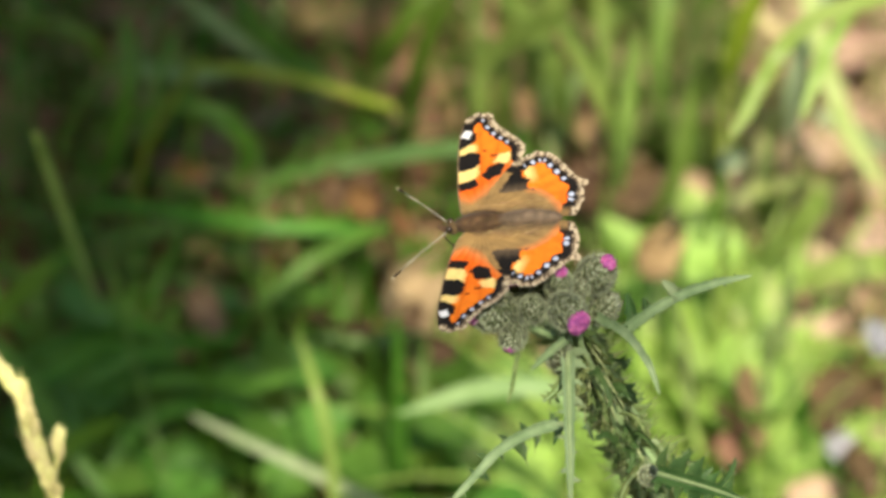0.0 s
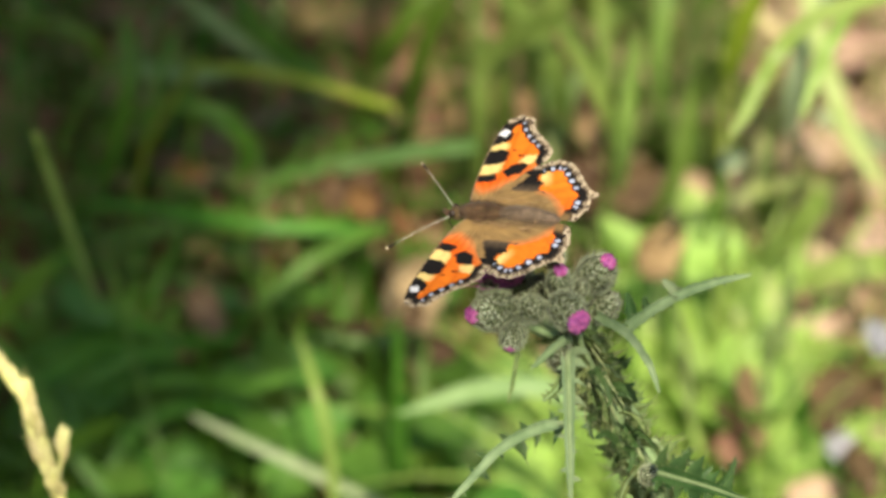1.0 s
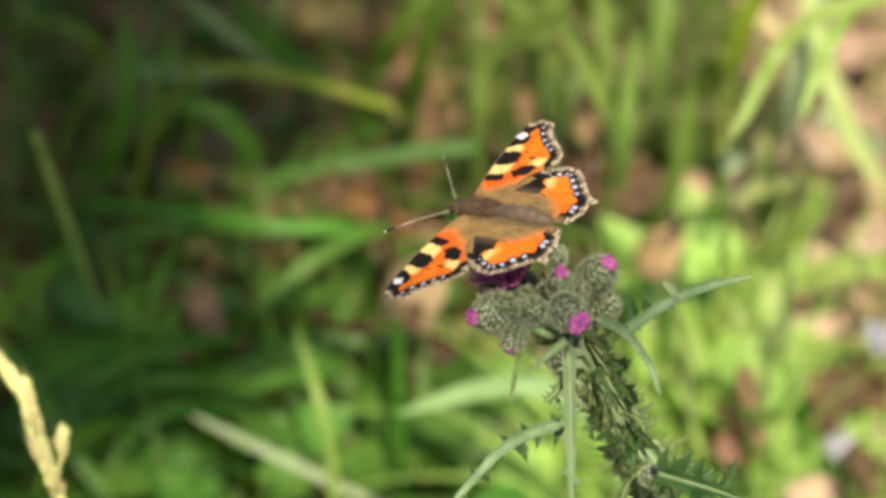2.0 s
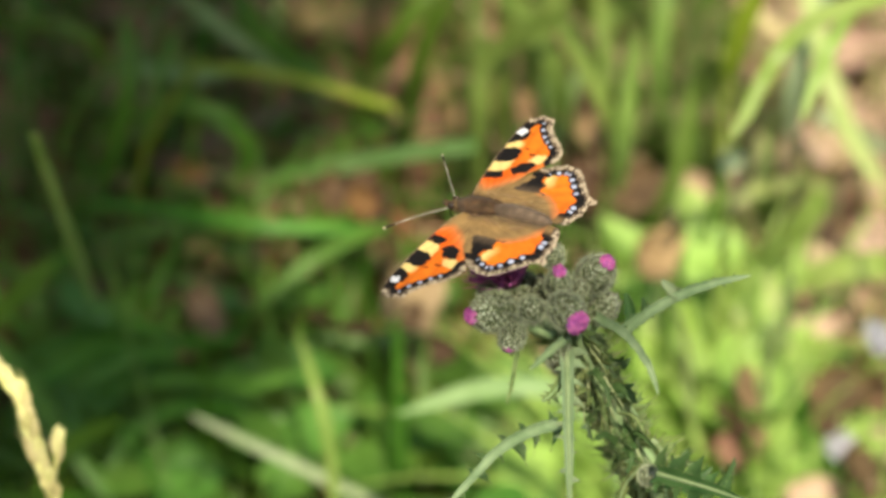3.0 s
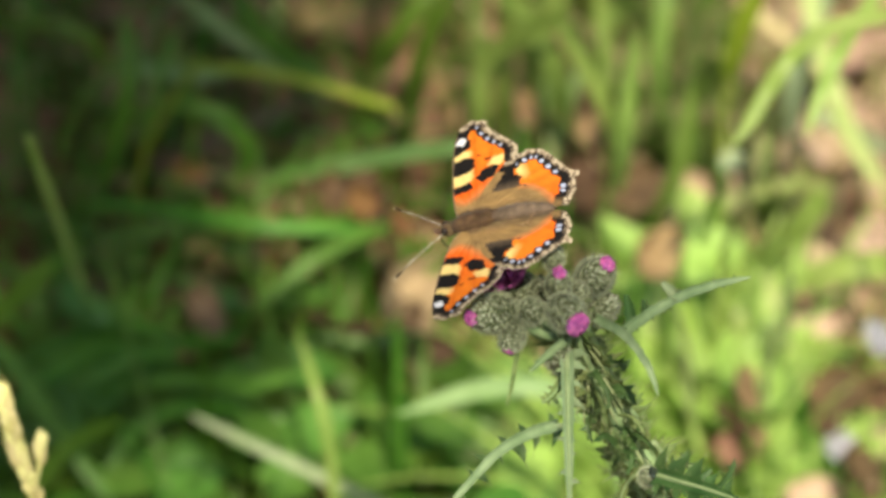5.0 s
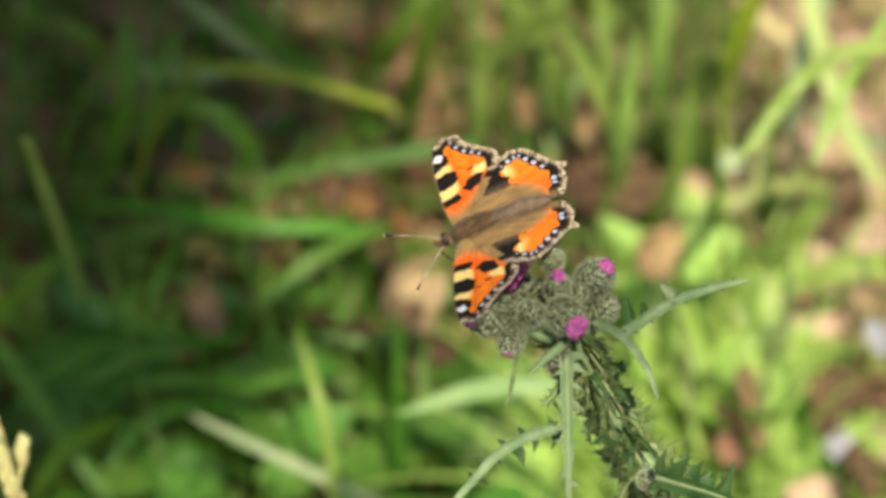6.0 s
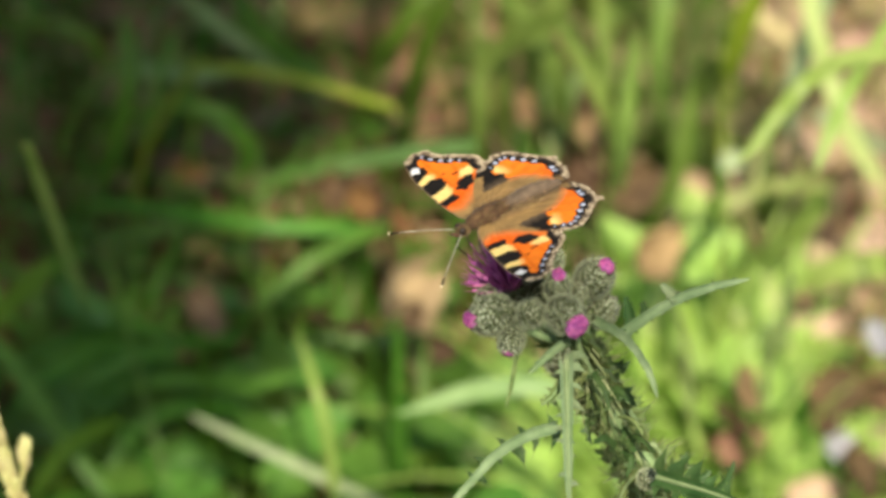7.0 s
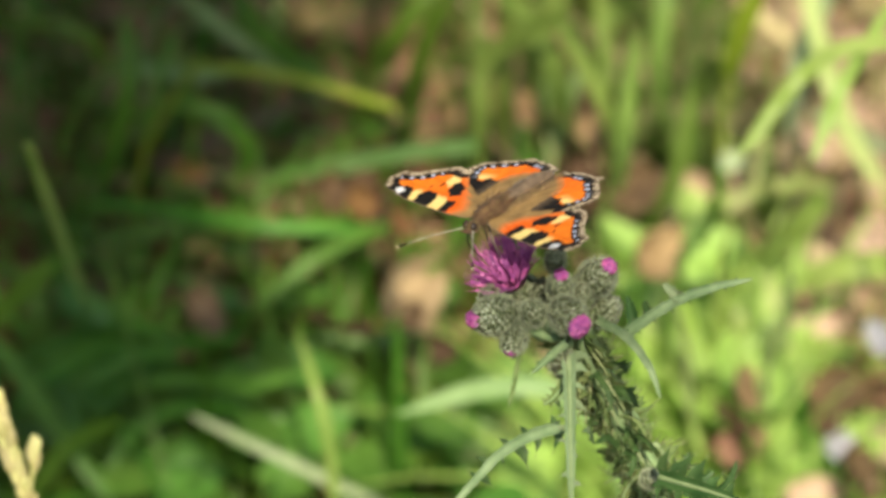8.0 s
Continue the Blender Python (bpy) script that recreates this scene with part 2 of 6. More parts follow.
NEAR = (-0.32, 0.32, 0.24, 0.95)
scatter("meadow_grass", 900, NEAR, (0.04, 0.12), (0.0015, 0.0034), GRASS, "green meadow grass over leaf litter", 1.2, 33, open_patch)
scatter("young_grass", 300, (0.052, 0.32, 0.26, 0.41), (0.04, 0.14), (0.0018, 0.0046), SUNNY_GRASS, "bright young grass in the sun", 1.1, 4, sunny_patch)
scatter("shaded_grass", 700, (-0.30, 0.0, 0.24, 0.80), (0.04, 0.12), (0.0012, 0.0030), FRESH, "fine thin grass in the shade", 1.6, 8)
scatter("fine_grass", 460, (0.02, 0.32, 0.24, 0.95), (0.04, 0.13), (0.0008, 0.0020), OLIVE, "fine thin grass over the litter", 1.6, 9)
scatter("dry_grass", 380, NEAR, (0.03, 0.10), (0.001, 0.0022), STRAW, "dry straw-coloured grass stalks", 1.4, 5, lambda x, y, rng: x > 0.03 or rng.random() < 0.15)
scatter("lime_grass", 270, (0.054, 0.102, 0.29, 0.395), (0.05, 0.12), (0.003, 0.008), SUNLIT_HERB, "lush lime-green grass in full sun", 0.9, 19)
scatter("green_tufts", 300, (0.005, 0.108, 0.47, 0.68), (0.06, 0.15), (0.0014, 0.0032), TUFT, "upright green meadow grass", 0.5, 24,
        lambda x, y, rng: not (0.02 < x < 0.07 and y < 0.57))
scatter("leafy_grass", 150, (-0.20, -0.005, 0.24, 0.43), (0.05, 0.11), (0.0020, 0.0040), GRASS, "leafy green meadow grass over litter", 1.2, 25)
scatter("sunny_straw", 330, (0.05, 0.30, 0.46, 0.90), (0.03, 0.11), (0.0012, 0.0030), STRAW, "dry straw-coloured grass in the sun", 1.5, 10)


def around(x, y, rng):
    """The meadow outside the close patch, thinning out with distance."""
    away = math.hypot(x, y - 0.3)
    return not (-0.32 < x < 0.32 and 0.05 < y < 0.95) and rng.random() < 1.25 - away / 3.2 and noise.noise(Vector((x * 2.5, y * 2.5, 5))) > -0.45


scatter("short_grass", 900, (-0.34, 0.34, -0.80, 0.24), (0.03, 0.09), (0.002, 0.005), GRASS, "short green meadow grass", 1.0, 16)
scatter("far_grass", 15000, (-3.2, 3.2, -2.9, 3.5), (0.06, 0.22), (0.004, 0.010), GRASS, "green meadow grass all round", 0.9, 6, around)
scatter("distant_grass", 9000, (-9.0, 9.0, -9.0, 9.5), (0.12, 0.40), (0.012, 0.030), GRASS, "tall meadow grass further off", 0.9, 17,
        lambda x, y, rng: math.hypot(x, y) > 2.2 and noise.noise(Vector((x * 0.7, y * 0.7, 2))) > -0.3)


def leaf_flat(bm, centre, length, width, heading, tilt, curl, rng, teeth=0.0):
    """A thin oval leaf blade, curled and notched."""
    n = 7
    turn = Euler((tilt[0], tilt[1], heading)).to_matrix()
    rows = []
    for k in range(n + 1):
        t = k / n
        w = width * 0.5 * math.sin(math.pi * (0.04 + 0.96 * t) ** 0.8) ** 0.8 * (1 + teeth * (1 if k % 2 else -1)) + 0.0003
        x = (t - 0.5) * length
        lift = curl * length * (t - 0.5) ** 2 * 2
        rows.append([bm.verts.new(Vector(centre) + turn @ Vector((x, s * w, lift + abs(s) * w * 0.35 + rng.uniform(-1, 1) * 0.02 * width))) for s in (-1, -0.5, 0, 0.5, 1)])
    for a, b in zip(rows, rows[1:]):
        for k in range(4):
            bm.faces.new((a[k], a[k + 1], b[k + 1], b[k]))


def leaf_dead(bm, centre, length, width, heading, tilt, curl, rng):
    """A withered leaf: an oval sheet with a ragged rim, cupped and crumpled, one side rolled in."""
    n, seed = 12, rng.uniform(0, 90)
    turn = Euler((tilt[0], tilt[1], heading)).to_matrix()
    rows = []
    for k in range(n + 1):
        t = k / n
        row = []
        for o in (-1, -0.7, -0.35, 0, 0.35, 0.7, 1):
            rim = 1 + 0.22 * noise.noise(Vector((t * 5, o, seed)))
            y = o * width * 0.5 * math.sin(math.pi * (0.02 + 0.96 * t)) ** 0.6 * rim
            lift = curl * length * ((t - 0.5) ** 2 * 1.2 + 0.30 * o * o) + 0.16 * width * noise.noise(Vector((t * 3, o * 1.4, seed + 7)))
            if o > 0.5:
                y, lift = y * 0.86, lift + 0.22 * width * (o - 0.5)
            row.append(bm.verts.new(Vector(centre) + turn @ Vector(((t - 0.5) * length, y, lift))))
        rows.append(row)
    for a, b in zip(rows, rows[1:]):
        for k in range(6):
            bm.faces.new((a[k], a[k + 1], b[k + 1], b[k]))


def litter(name, count, area, size, material, label, seed):
    rng = random.Random(seed)
    bm = bmesh.new()
    for _ in range(count):
        s, turn, away = rng.uniform(*size), rng.uniform(0, 6.283), rng.gauss(0, 0.62)
        x = (area[0] + area[1]) / 2 + (area[1] - area[0]) / 2 * away * math.cos(turn)
        y = (area[2] + area[3]) / 2 + (area[3] - area[2]) / 2 * away * math.sin(turn)
        leaf_flat(bm, (x, y, 0.004 + rng.uniform(0, 0.012)), s, s * rng.uniform(0.4, 0.8),
                  rng.uniform(0, 6.28), (rng.uniform(-0.5, 0.5), rng.uniform(-0.4, 0.4)), rng.uniform(-0.4, 0.5), rng)
    return solo(name, bm, material, label, "leaf litter", kind="stuff")


litter("leaf_litter", 800, NEAR, (0.012, 0.038), LITTER, "brown fallen leaves on the soil", 11)
litter("sunny_litter", 260, (0.06, 0.20, 0.34, 0.66), (0.010, 0.026), PALE_LITTER, "pale bleached leaf fragments in the sun", 13)
litter("brown_litter", 260, (0.105, 0.20, 0.30, 0.56), (0.014, 0.034), LITTER, "brown fallen leaves beside the grass", 14)
litter("damp_litter", 150, (0.012, 0.078, 0.47, 0.63), (0.016, 0.034), DARK_LITTER, "dark leaf pieces that stand for gaps between the grass", 15)
litter("bleached_litter", 620, (0.09, 0.32, 0.33, 0.90), (0.012, 0.034), PALE_LITTER, "pale bleached leaf fragments on the soil", 12)



# ---- grass blades and leaves that stand out ----
def blade(points, width, material, label, group="tall grasses", taper=1.0, blunt=0.35, fold=0.3, name="wild_grass", facing=None):
    """One tall grass: a leaf blade through the given places, from its root end to its tip, on a thin stalk out of the soil."""
    root = Vector(points[0])
    foot = Vector((root.x, root.y, 0.0))
    line = spline([Vector(p) - foot for p in points], 7)
    n = len(line) - 1
    widths = [width * (blunt + (1 - blunt) * min(1, 4 * k / n)) * (1 - taper * max(0, k / n - 0.55) ** 2 * 3.5) + 0.0003 for k in range(n + 1)]
    if taper >= 0.3:
        widths = [w * min(1.0, 5 * (1 - k / n)) ** 0.7 + 0.0002 for k, w in enumerate(widths)]
    plant_root = thing(name, label, "grass", foot, group)
    bm = bmesh.new()
    strip(bm, line, widths, facing or VIEW_BACK, fold)
    part("blade", bm, material, plant_root)
    way = (line[0] - line[2]).normalized()
    mid = line[0] + way * 0.02
    bm = bmesh.new()
    tube(bm, spline([(mid.x * 1.1, mid.y * 1.1, -0.004), (mid.x, mid.y, max(0.0, mid.z * 0.6)), line[0], line[1]], 5), 0.0009, 5)
    part("stalk", bm, material, plant_root)
    return plant_root


def broad_leaf(centre, length, width, heading, tilt, material, label, curl=0.2, seed=1, name="ground_herb", category="herb", group="broad leaves", teeth=0.0):
    """A broad leaf, on a short stalk that reaches down to the soil."""
    c = Vector(centre)
    root = thing(name, label, category, (c.x, c.y, 0.0), group)
    bm = bmesh.new()
    if category == "dead leaf":
        leaf_dead(bm, (0, 0, c.z), length * 1.15, width * 1.15, heading, tilt, curl, random.Random(seed))
    else:
        leaf_flat(bm, (0, 0, c.z), length, width, heading, tilt, curl, random.Random(seed), teeth)
    part("blade", bm, material, root)
    if c.z > 0.03:
        bm = bmesh.new()
        turn = Euler((tilt[0], tilt[1], heading)).to_matrix()
        foot = Vector((0, 0, c.z)) + turn @ Vector((-length / 2, 0, curl * length / 2))
        tube(bm, spline([(foot.x * 1.5, foot.y * 1.5, -0.003), (foot.x * 1.3, foot.y * 1.3, foot.z * 0.6), foot], 5), 0.0010, 5)
        part("stalk", bm, GRASS, root, "thin green stalk")
    return root


left_blade = blade([(-0.1067, 0.3902, 0.0700), (-0.1059, 0.3433, 0.1300), (-0.1042, 0.2937, 0.1900), (-0.1043, 0.2498, 0.2500)], 0.0030, SUNNY_GRASS, "pale olive grass blade standing alone", taper=0.25)
blade([(-0.0650, 0.4997, 0.0300), (-0.0329, 0.4420, 0.0833), (-0.0107, 0.3817, 0.1367), (0.0097, 0.3187, 0.1900)], 0.0047, SUNLIT_BLADE, "broad bright green grass blade lying across", taper=0.15, blunt=0.06)
blade([(-0.0039, 0.2785, 0.083), (-0.0295, 0.2785, 0.0985), (-0.0502, 0.2813, 0.1097), (-0.0721, 0.2916, 0.1141)], 0.0027, PALE, "pale whitish-green grass blade", taper=0.5)
blade([(-0.0311, 0.2754, 0.0793), (-0.0315, 0.2763, 0.1115), (-0.0353, 0.2812, 0.1328), (-0.0424, 0.3084, 0.1342)], 0.0026, SUNNY_GRASS, "fresh green upright grass blade", taper=1.3)
blade([(0.0441, 0.2383, 0.1549), (0.0302, 0.2385, 0.1707), (0.0114, 0.2389, 0.1711), (-0.0127, 0.2418, 0.1590)], 0.0050, SAGE, "arched pale green grass blade", taper=0.7)
blade([(-0.1333, 0.3527, 0.0500), (-0.1231, 0.3649, 0.0633), (-0.1033, 0.3636, 0.0767), (-0.0761, 0.3413, 0.0900)], 0.0042, FRESH, "fresh green grass blade among the herbs", taper=0.4)
blade([(-0.1325, 0.3726, 0.0600), (-0.1114, 0.3769, 0.0700), (-0.0915, 0.3681, 0.0800), (-0.0746, 0.3451, 0.0900)], 0.0038, FRESH, "fresh green grass blade among the herbs", taper=0.4)
blade([(-0.1395, 0.4079, 0.0500), (-0.1248, 0.3857, 0.0600), (-0.1130, 0.3485, 0.0700), (-0.1050, 0.3127, 0.0800)], 0.0040, FRESH, "fresh green grass blade among the herbs", taper=0.4)
blade([(-0.0791, 0.3707, 0.0500), (-0.0909, 0.3726, 0.0600), (-0.1071, 0.3639, 0.0700), (-0.1219, 0.3399, 0.0800)], 0.0038, FRESH, "fresh green grass blade among the herbs", taper=0.4)
blade([(-0.1027, 0.3301, 0.0500), (-0.0943, 0.3418, 0.0600), (-0.0770, 0.3434, 0.0700), (-0.0576, 0.3299, 0.0800)], 0.0045, FRESH, "fresh green grass blade among the herbs", taper=0.4)
blade([(-0.1213, 0.3146, 0.0600), (-0.1101, 0.3151, 0.0800), (-0.0920, 0.3054, 0.1000)], 0.0040, FRESH, "fresh green grass blade among the herbs", taper=0.4)
broad_leaf((-0.0820, 0.3297, 0.0550), 0.0300, 0.0210, 1.3, (0.55, 0.0), SHADED_HERB, "soft green broad leaf in the half shade", seed=70)
broad_leaf((-0.0384, 0.3498, 0.0550), 0.0260, 0.0170, 0.6, (0.55, 0.0), SHADED_HERB, "soft green broad leaf in the half shade", seed=71)
broad_leaf((-0.0278, 0.3273, 0.0550), 0.0300, 0.0200, 2.2, (0.55, 0.0), SHADED_HERB, "soft green broad leaf in the half shade", seed=72)
broad_leaf((-0.1143, 0.3549, 0.0550), 0.0260, 0.0150, 0.3, (0.55, 0.0), SHADED_HERB, "soft green broad leaf in the half shade", seed=73)
broad_leaf((-0.0632, 0.3704, 0.0550), 0.0240, 0.0150, 1.0, (0.55, 0.0), SHADED_HERB, "soft green broad leaf in the half shade", seed=74)
broad_leaf((-0.1280, 0.3322, 0.0550), 0.0280, 0.0180, 2.6, (0.55, 0.0), SHADED_HERB, "soft green broad leaf in the half shade", seed=75)
broad_leaf((-0.0213, 0.3549, 0.0550), 0.0240, 0.0160, 1.8, (0.55, 0.0), SHADED_HERB, "soft green broad leaf in the half shade", seed=76)
blade([(0.0697, 0.3639, 0.0700), (0.0685, 0.3451, 0.1100), (0.0685, 0.3245, 0.1500)], 0.0021, SUNNY_GRASS, "thin sunlit grass blade among the herbs", taper=0.5)
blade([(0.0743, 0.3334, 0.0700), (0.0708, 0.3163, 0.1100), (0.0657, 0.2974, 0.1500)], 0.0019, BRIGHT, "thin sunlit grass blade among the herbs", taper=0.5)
blade([(0.0815, 0.3587, 0.0700), (0.0807, 0.3463, 0.1100), (0.0817, 0.3320, 0.1500)], 0.0023, SUNNY_GRASS, "thin sunlit grass blade among the herbs", taper=0.5)
blade([(0.0943, 0.3743, 0.0700), (0.0905, 0.3566, 0.1100), (0.0852, 0.3371, 0.1500)], 0.0019, SUNNY_GRASS, "thin sunlit grass blade among the herbs", taper=0.5)
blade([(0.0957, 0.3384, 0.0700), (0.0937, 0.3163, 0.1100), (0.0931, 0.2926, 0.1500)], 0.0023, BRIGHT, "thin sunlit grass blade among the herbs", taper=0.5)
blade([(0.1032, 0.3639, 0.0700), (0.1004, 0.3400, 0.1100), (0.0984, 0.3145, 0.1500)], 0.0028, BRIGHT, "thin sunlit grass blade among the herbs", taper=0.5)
blade([(0.0798, 0.3956, 0.0700), (0.0778, 0.3710, 0.1100), (0.0767, 0.3448, 0.1500)], 0.0027, SUNNY_GRASS, "thin sunlit grass blade among the herbs", taper=0.5)
wind_blades = [
    blade([(0.1345, 0.3082, 0.2537), (0.1125, 0.2971, 0.2560), (0.0982, 0.2864, 0.2588), (0.0886, 0.2738, 0.2594), (0.0820, 0.2671, 0.2514), (0.0780, 0.2619, 0.2452), (0.0742, 0.2582, 0.2407)], 0.0040, SUNNY_GRASS, "sunlit arching grass blade bending in the wind", taper=0.4),
    blade([(0.1210, 0.3159, 0.2629), (0.1080, 0.2963, 0.2551), (0.1019, 0.2826, 0.2543), (0.0978, 0.2769, 0.2475), (0.0935, 0.2691, 0.2382)], 0.0034, SUNNY_GRASS, "sunlit arching grass blade bending in the wind", taper=0.4),
]
blade([(-0.0781, 0.4588, 0.1100), (-0.0578, 0.4602, 0.1067), (-0.0382, 0.4576, 0.1033), (-0.0150, 0.4503, 0.1000)], 0.0030, YELLOWING, "yellowing grass blade lying flat", taper=0.2, facing=Vector((0, -0.5, 0.85)))
blade([(-0.0719, 0.5329, 0.0905), (-0.0607, 0.506, 0.0896), (-0.0465, 0.4904, 0.0865), (-0.0337, 0.4862, 0.0816)], 0.0066, GRASS, "green grass blade among the grass", taper=0.4)
blade([(0.0332, 0.4692, 0.0600), (0.0376, 0.4730, 0.0733), (0.0414, 0.4752, 0.0867), (0.0453, 0.4757, 0.1000)], 0.0040, SAGE, "pale green narrow grass blade", taper=0.5)
blade([(0.0557, 0.4406, 0.0739), (0.0558, 0.4197, 0.1112), (0.0567, 0.415, 0.1368), (0.0583, 0.4101, 0.1619)], 0.0046, SUNNY_GRASS, "yellow-green grass blade among the grass", taper=0.4)
blade([(0.0575, 0.4452, 0.0794), (0.0515, 0.4242, 0.1165), (0.043, 0.4183, 0.1407), (0.0339, 0.4111, 0.1632)], 0.0042, SUNNY_GRASS, "green grass blade among the grass", taper=0.5)
blade([(0.0522, 0.4614, 0.0986), (0.0508, 0.4546, 0.1217), (0.048, 0.4499, 0.1472)], 0.0046, SUNNY_GRASS, "bright green grass blade", taper=0.3)
blade([(-0.1136, 0.4383, 0.0712), (-0.0855, 0.4215, 0.0822), (-0.0533, 0.4106, 0.0848), (-0.0113, 0.4174, 0.0774)], 0.0030, GRASS, "green grass blade in shade", taper=0.3)
blade([(0.0118, 0.4429, 0.0767), (0.0116, 0.4331, 0.1117), (0.015, 0.4365, 0.1312), (0.0404, 0.4305, 0.1551)], 0.0056, TUFT, "arching green grass blade", taper=0.3)
blade([(-0.1558, 0.506, 0.0896), (-0.1317, 0.491, 0.1028), (-0.1153, 0.4886, 0.1), (-0.1079, 0.4886, 0.0844)], 0.0046, GRASS, "green grass blade in shade", taper=0.3)
blade([(-0.1477, 0.4118, 0.0396), (-0.1269, 0.3994, 0.0714), (-0.1102, 0.3985, 0.0859)], 0.0063, GRASS, "green grass blade in shade", taper=0.3)
blade([(-0.1334, 0.3991, 0.0245), (-0.1111, 0.387, 0.0566), (-0.0842, 0.3817, 0.0659), (-0.0638, 0.3836, 0.0526)], 0.0070, GRASS, "green grass blade in shade", taper=0.3)
blade([(-0.1065, 0.3968, 0.0217), (-0.0795, 0.3813, 0.0499), (-0.0533, 0.3768, 0.0446), (-0.0395, 0.3775, 0.0297)], 0.0077, GRASS, "broad green grass blade", taper=0.3)
blade([(0.1488, 0.394, 0.0806), (0.1328, 0.3798, 0.0948), (0.1192, 0.379, 0.0938), (0.1097, 0.383, 0.0831)], 0.0079, SUNNY_GRASS, "bright green grass blade", taper=0.3)
blade([(0.0749, 0.4809, 0.0600), (0.0812, 0.4878, 0.0733), (0.0879, 0.4856, 0.0867), (0.0988, 0.4787, 0.1000)], 0.0046, TUFT, "green grass blade among the grass", taper=0.4)
blade([(0.0907, 0.4648, 0.1027), (0.0929, 0.4569, 0.1244), (0.0984, 0.4521, 0.1498)], 0.0060, YELLOWING, "yellow-green grass blade among the grass", taper=0.3)
blade([(0.0213, 0.4686, 0.0605), (0.0226, 0.469, 0.0766), (0.0233, 0.4783, 0.0877)], 0.0062, TWIG, "dry brown leaf sheath", taper=0.3)
blade([(0.0979, 0.4256, 0.0561), (0.1079, 0.4084, 0.0821), (0.1184, 0.4019, 0.1055)], 0.0070, SUNNY_GRASS, "bright green grass blade", taper=0.4)
blade([(0.1384, 0.4263, 0.0879), (0.1255, 0.4298, 0.1076), (0.1141, 0.4432, 0.1392), (0.1123, 0.4543, 0.1525)], 0.0053, BRIGHT, "pale sunlit grass blade", taper=0.4)
FACE = (0.55, 0.0)
broad_leaf((0.0785, 0.3665, 0.11), 0.0253, 0.0185, 0.5, FACE, SUNLIT_HERB, "bright lime-green broad leaf", seed=1)
broad_leaf((0.1029, 0.3595, 0.0705), 0.0325, 0.0197, 1.4, FACE, SUNNY_GRASS, "pale green broad leaf in the sun", seed=2)
broad_leaf((0.108, 0.3288, 0.0651), 0.0219, 0.0185, 0.4, FACE, SUNNY_GRASS, "yellow-green broad leaf among the grass", seed=3)
broad_leaf((0.1237, 0.34, 0.0629), 0.0204, 0.0102, 1.2, FACE, SUNLIT_HERB, "green broad leaf among the grass", seed=4)
broad_leaf((0.0244, 0.3177, 0.0674), 0.0251, 0.0184, 0.8, FACE, SUNLIT_HERB, "lime-green broad leaf among the grass", seed=5)
broad_leaf((0.0448, 0.3283, 0.0645), 0.0219, 0.0169, 2.0, FACE, SUNLIT_HERB, "lime-green broad leaf among the grass", seed=6)
broad_leaf((-0.0162, 0.3509, 0.0447), 0.0259, 0.0190, 1.0, FACE, SHADED_HERB, "mid-green broad leaf among the grass", seed=7)
broad_leaf((-0.0457, 0.3313, 0.0525), 0.0204, 0.0161, 0.3, FACE, SHADED_HERB, "dark green broad leaf", seed=8)
broad_leaf((0.0732, 0.358, 0.0843), 0.0374, 0.0187, 1.5, FACE, SUNLIT_HERB, "lime-green broad leaf among the grass", seed=9)
broad_leaf((0.0695, 0.3496, 0.0587), 0.0291, 0.0137, 1.1, FACE, SUNLIT_HERB, "lime-green broad leaf among the grass", seed=10)
broad_leaf((0.09, 0.3699, 0.083), 0.0308, 0.0137, 1.9, FACE, SUNNY_GRASS, "bright green broad leaf", seed=11)
broad_leaf((-0.0771, 0.3307, 0.0518), 0.0255, 0.0187, 0.2, FACE, SHADED_HERB, "dark green broad leaf", seed=12)
broad_leaf((-0.0156, 0.3408, 0.11), 0.0255, 0.0190, 1.2, (0.75, 0.1), OAK_LEAF, "curled tan dead leaf", name="dead_leaf", category="dead leaf", group="dead leaves", seed=13, curl=0.9)
# scrap laid over the curled leaf to stand for its dark hole
broad_leaf((-0.0101, 0.3259, 0.1220), 0.0085, 0.0075, 0.4, (0.75, 0.1), DARK_LITTER, "dark scrap standing for the hole in the curled leaf", name="dead_leaf", category="dead leaf", group="dead leaves", seed=113, curl=0.3)
broad_leaf((-0.0736, 0.3503, 0.1), 0.0200, 0.0146, 1.5, (0.75, 0.1), LITTER, "brown dead leaf in shade", name="dead_leaf", category="dead leaf", group="dead leaves", seed=14, curl=0.4)
broad_leaf((0.0742, 0.4548, 0.06), 0.0199, 0.0163, 0.4, (0.6, 0.1), PALE_LITTER, "tan dead leaf on the soil", name="dead_leaf", category="dead leaf", group="dead leaves", seed=15, curl=0.4)
broad_leaf((-0.0497, 0.5735, 0.04), 0.0356, 0.0262, 2.4, (0.6, 0.1), LITTER, "large brown dead leaf", name="dead_leaf", category="dead leaf", group="dead leaves", seed=16, curl=0.3)
broad_leaf((0.1091, 0.3151, 0.06), 0.0165, 0.0110, 0.2, (0.6, 0.1), PALE_LITTER, "pinkish tan dead leaf", name="dead_leaf", category="dead leaf", group="dead leaves", seed=17, curl=0.3)
broad_leaf((0.0809, 0.3306, 0.06), 0.0160, 0.0115, 1.4, (0.6, 0.1), LITTER, "brown dead leaf on the soil", name="dead_leaf", category="dead leaf", group="dead leaves", seed=18, curl=0.3)
broad_leaf((0.119, 0.4781, 0.06), 0.0182, 0.0127, 1.4, (0.6, 0.1), PALE_LITTER, "pale tan dead leaf", name="dead_leaf", category="dead leaf", group="dead leaves", seed=19, curl=0.3)
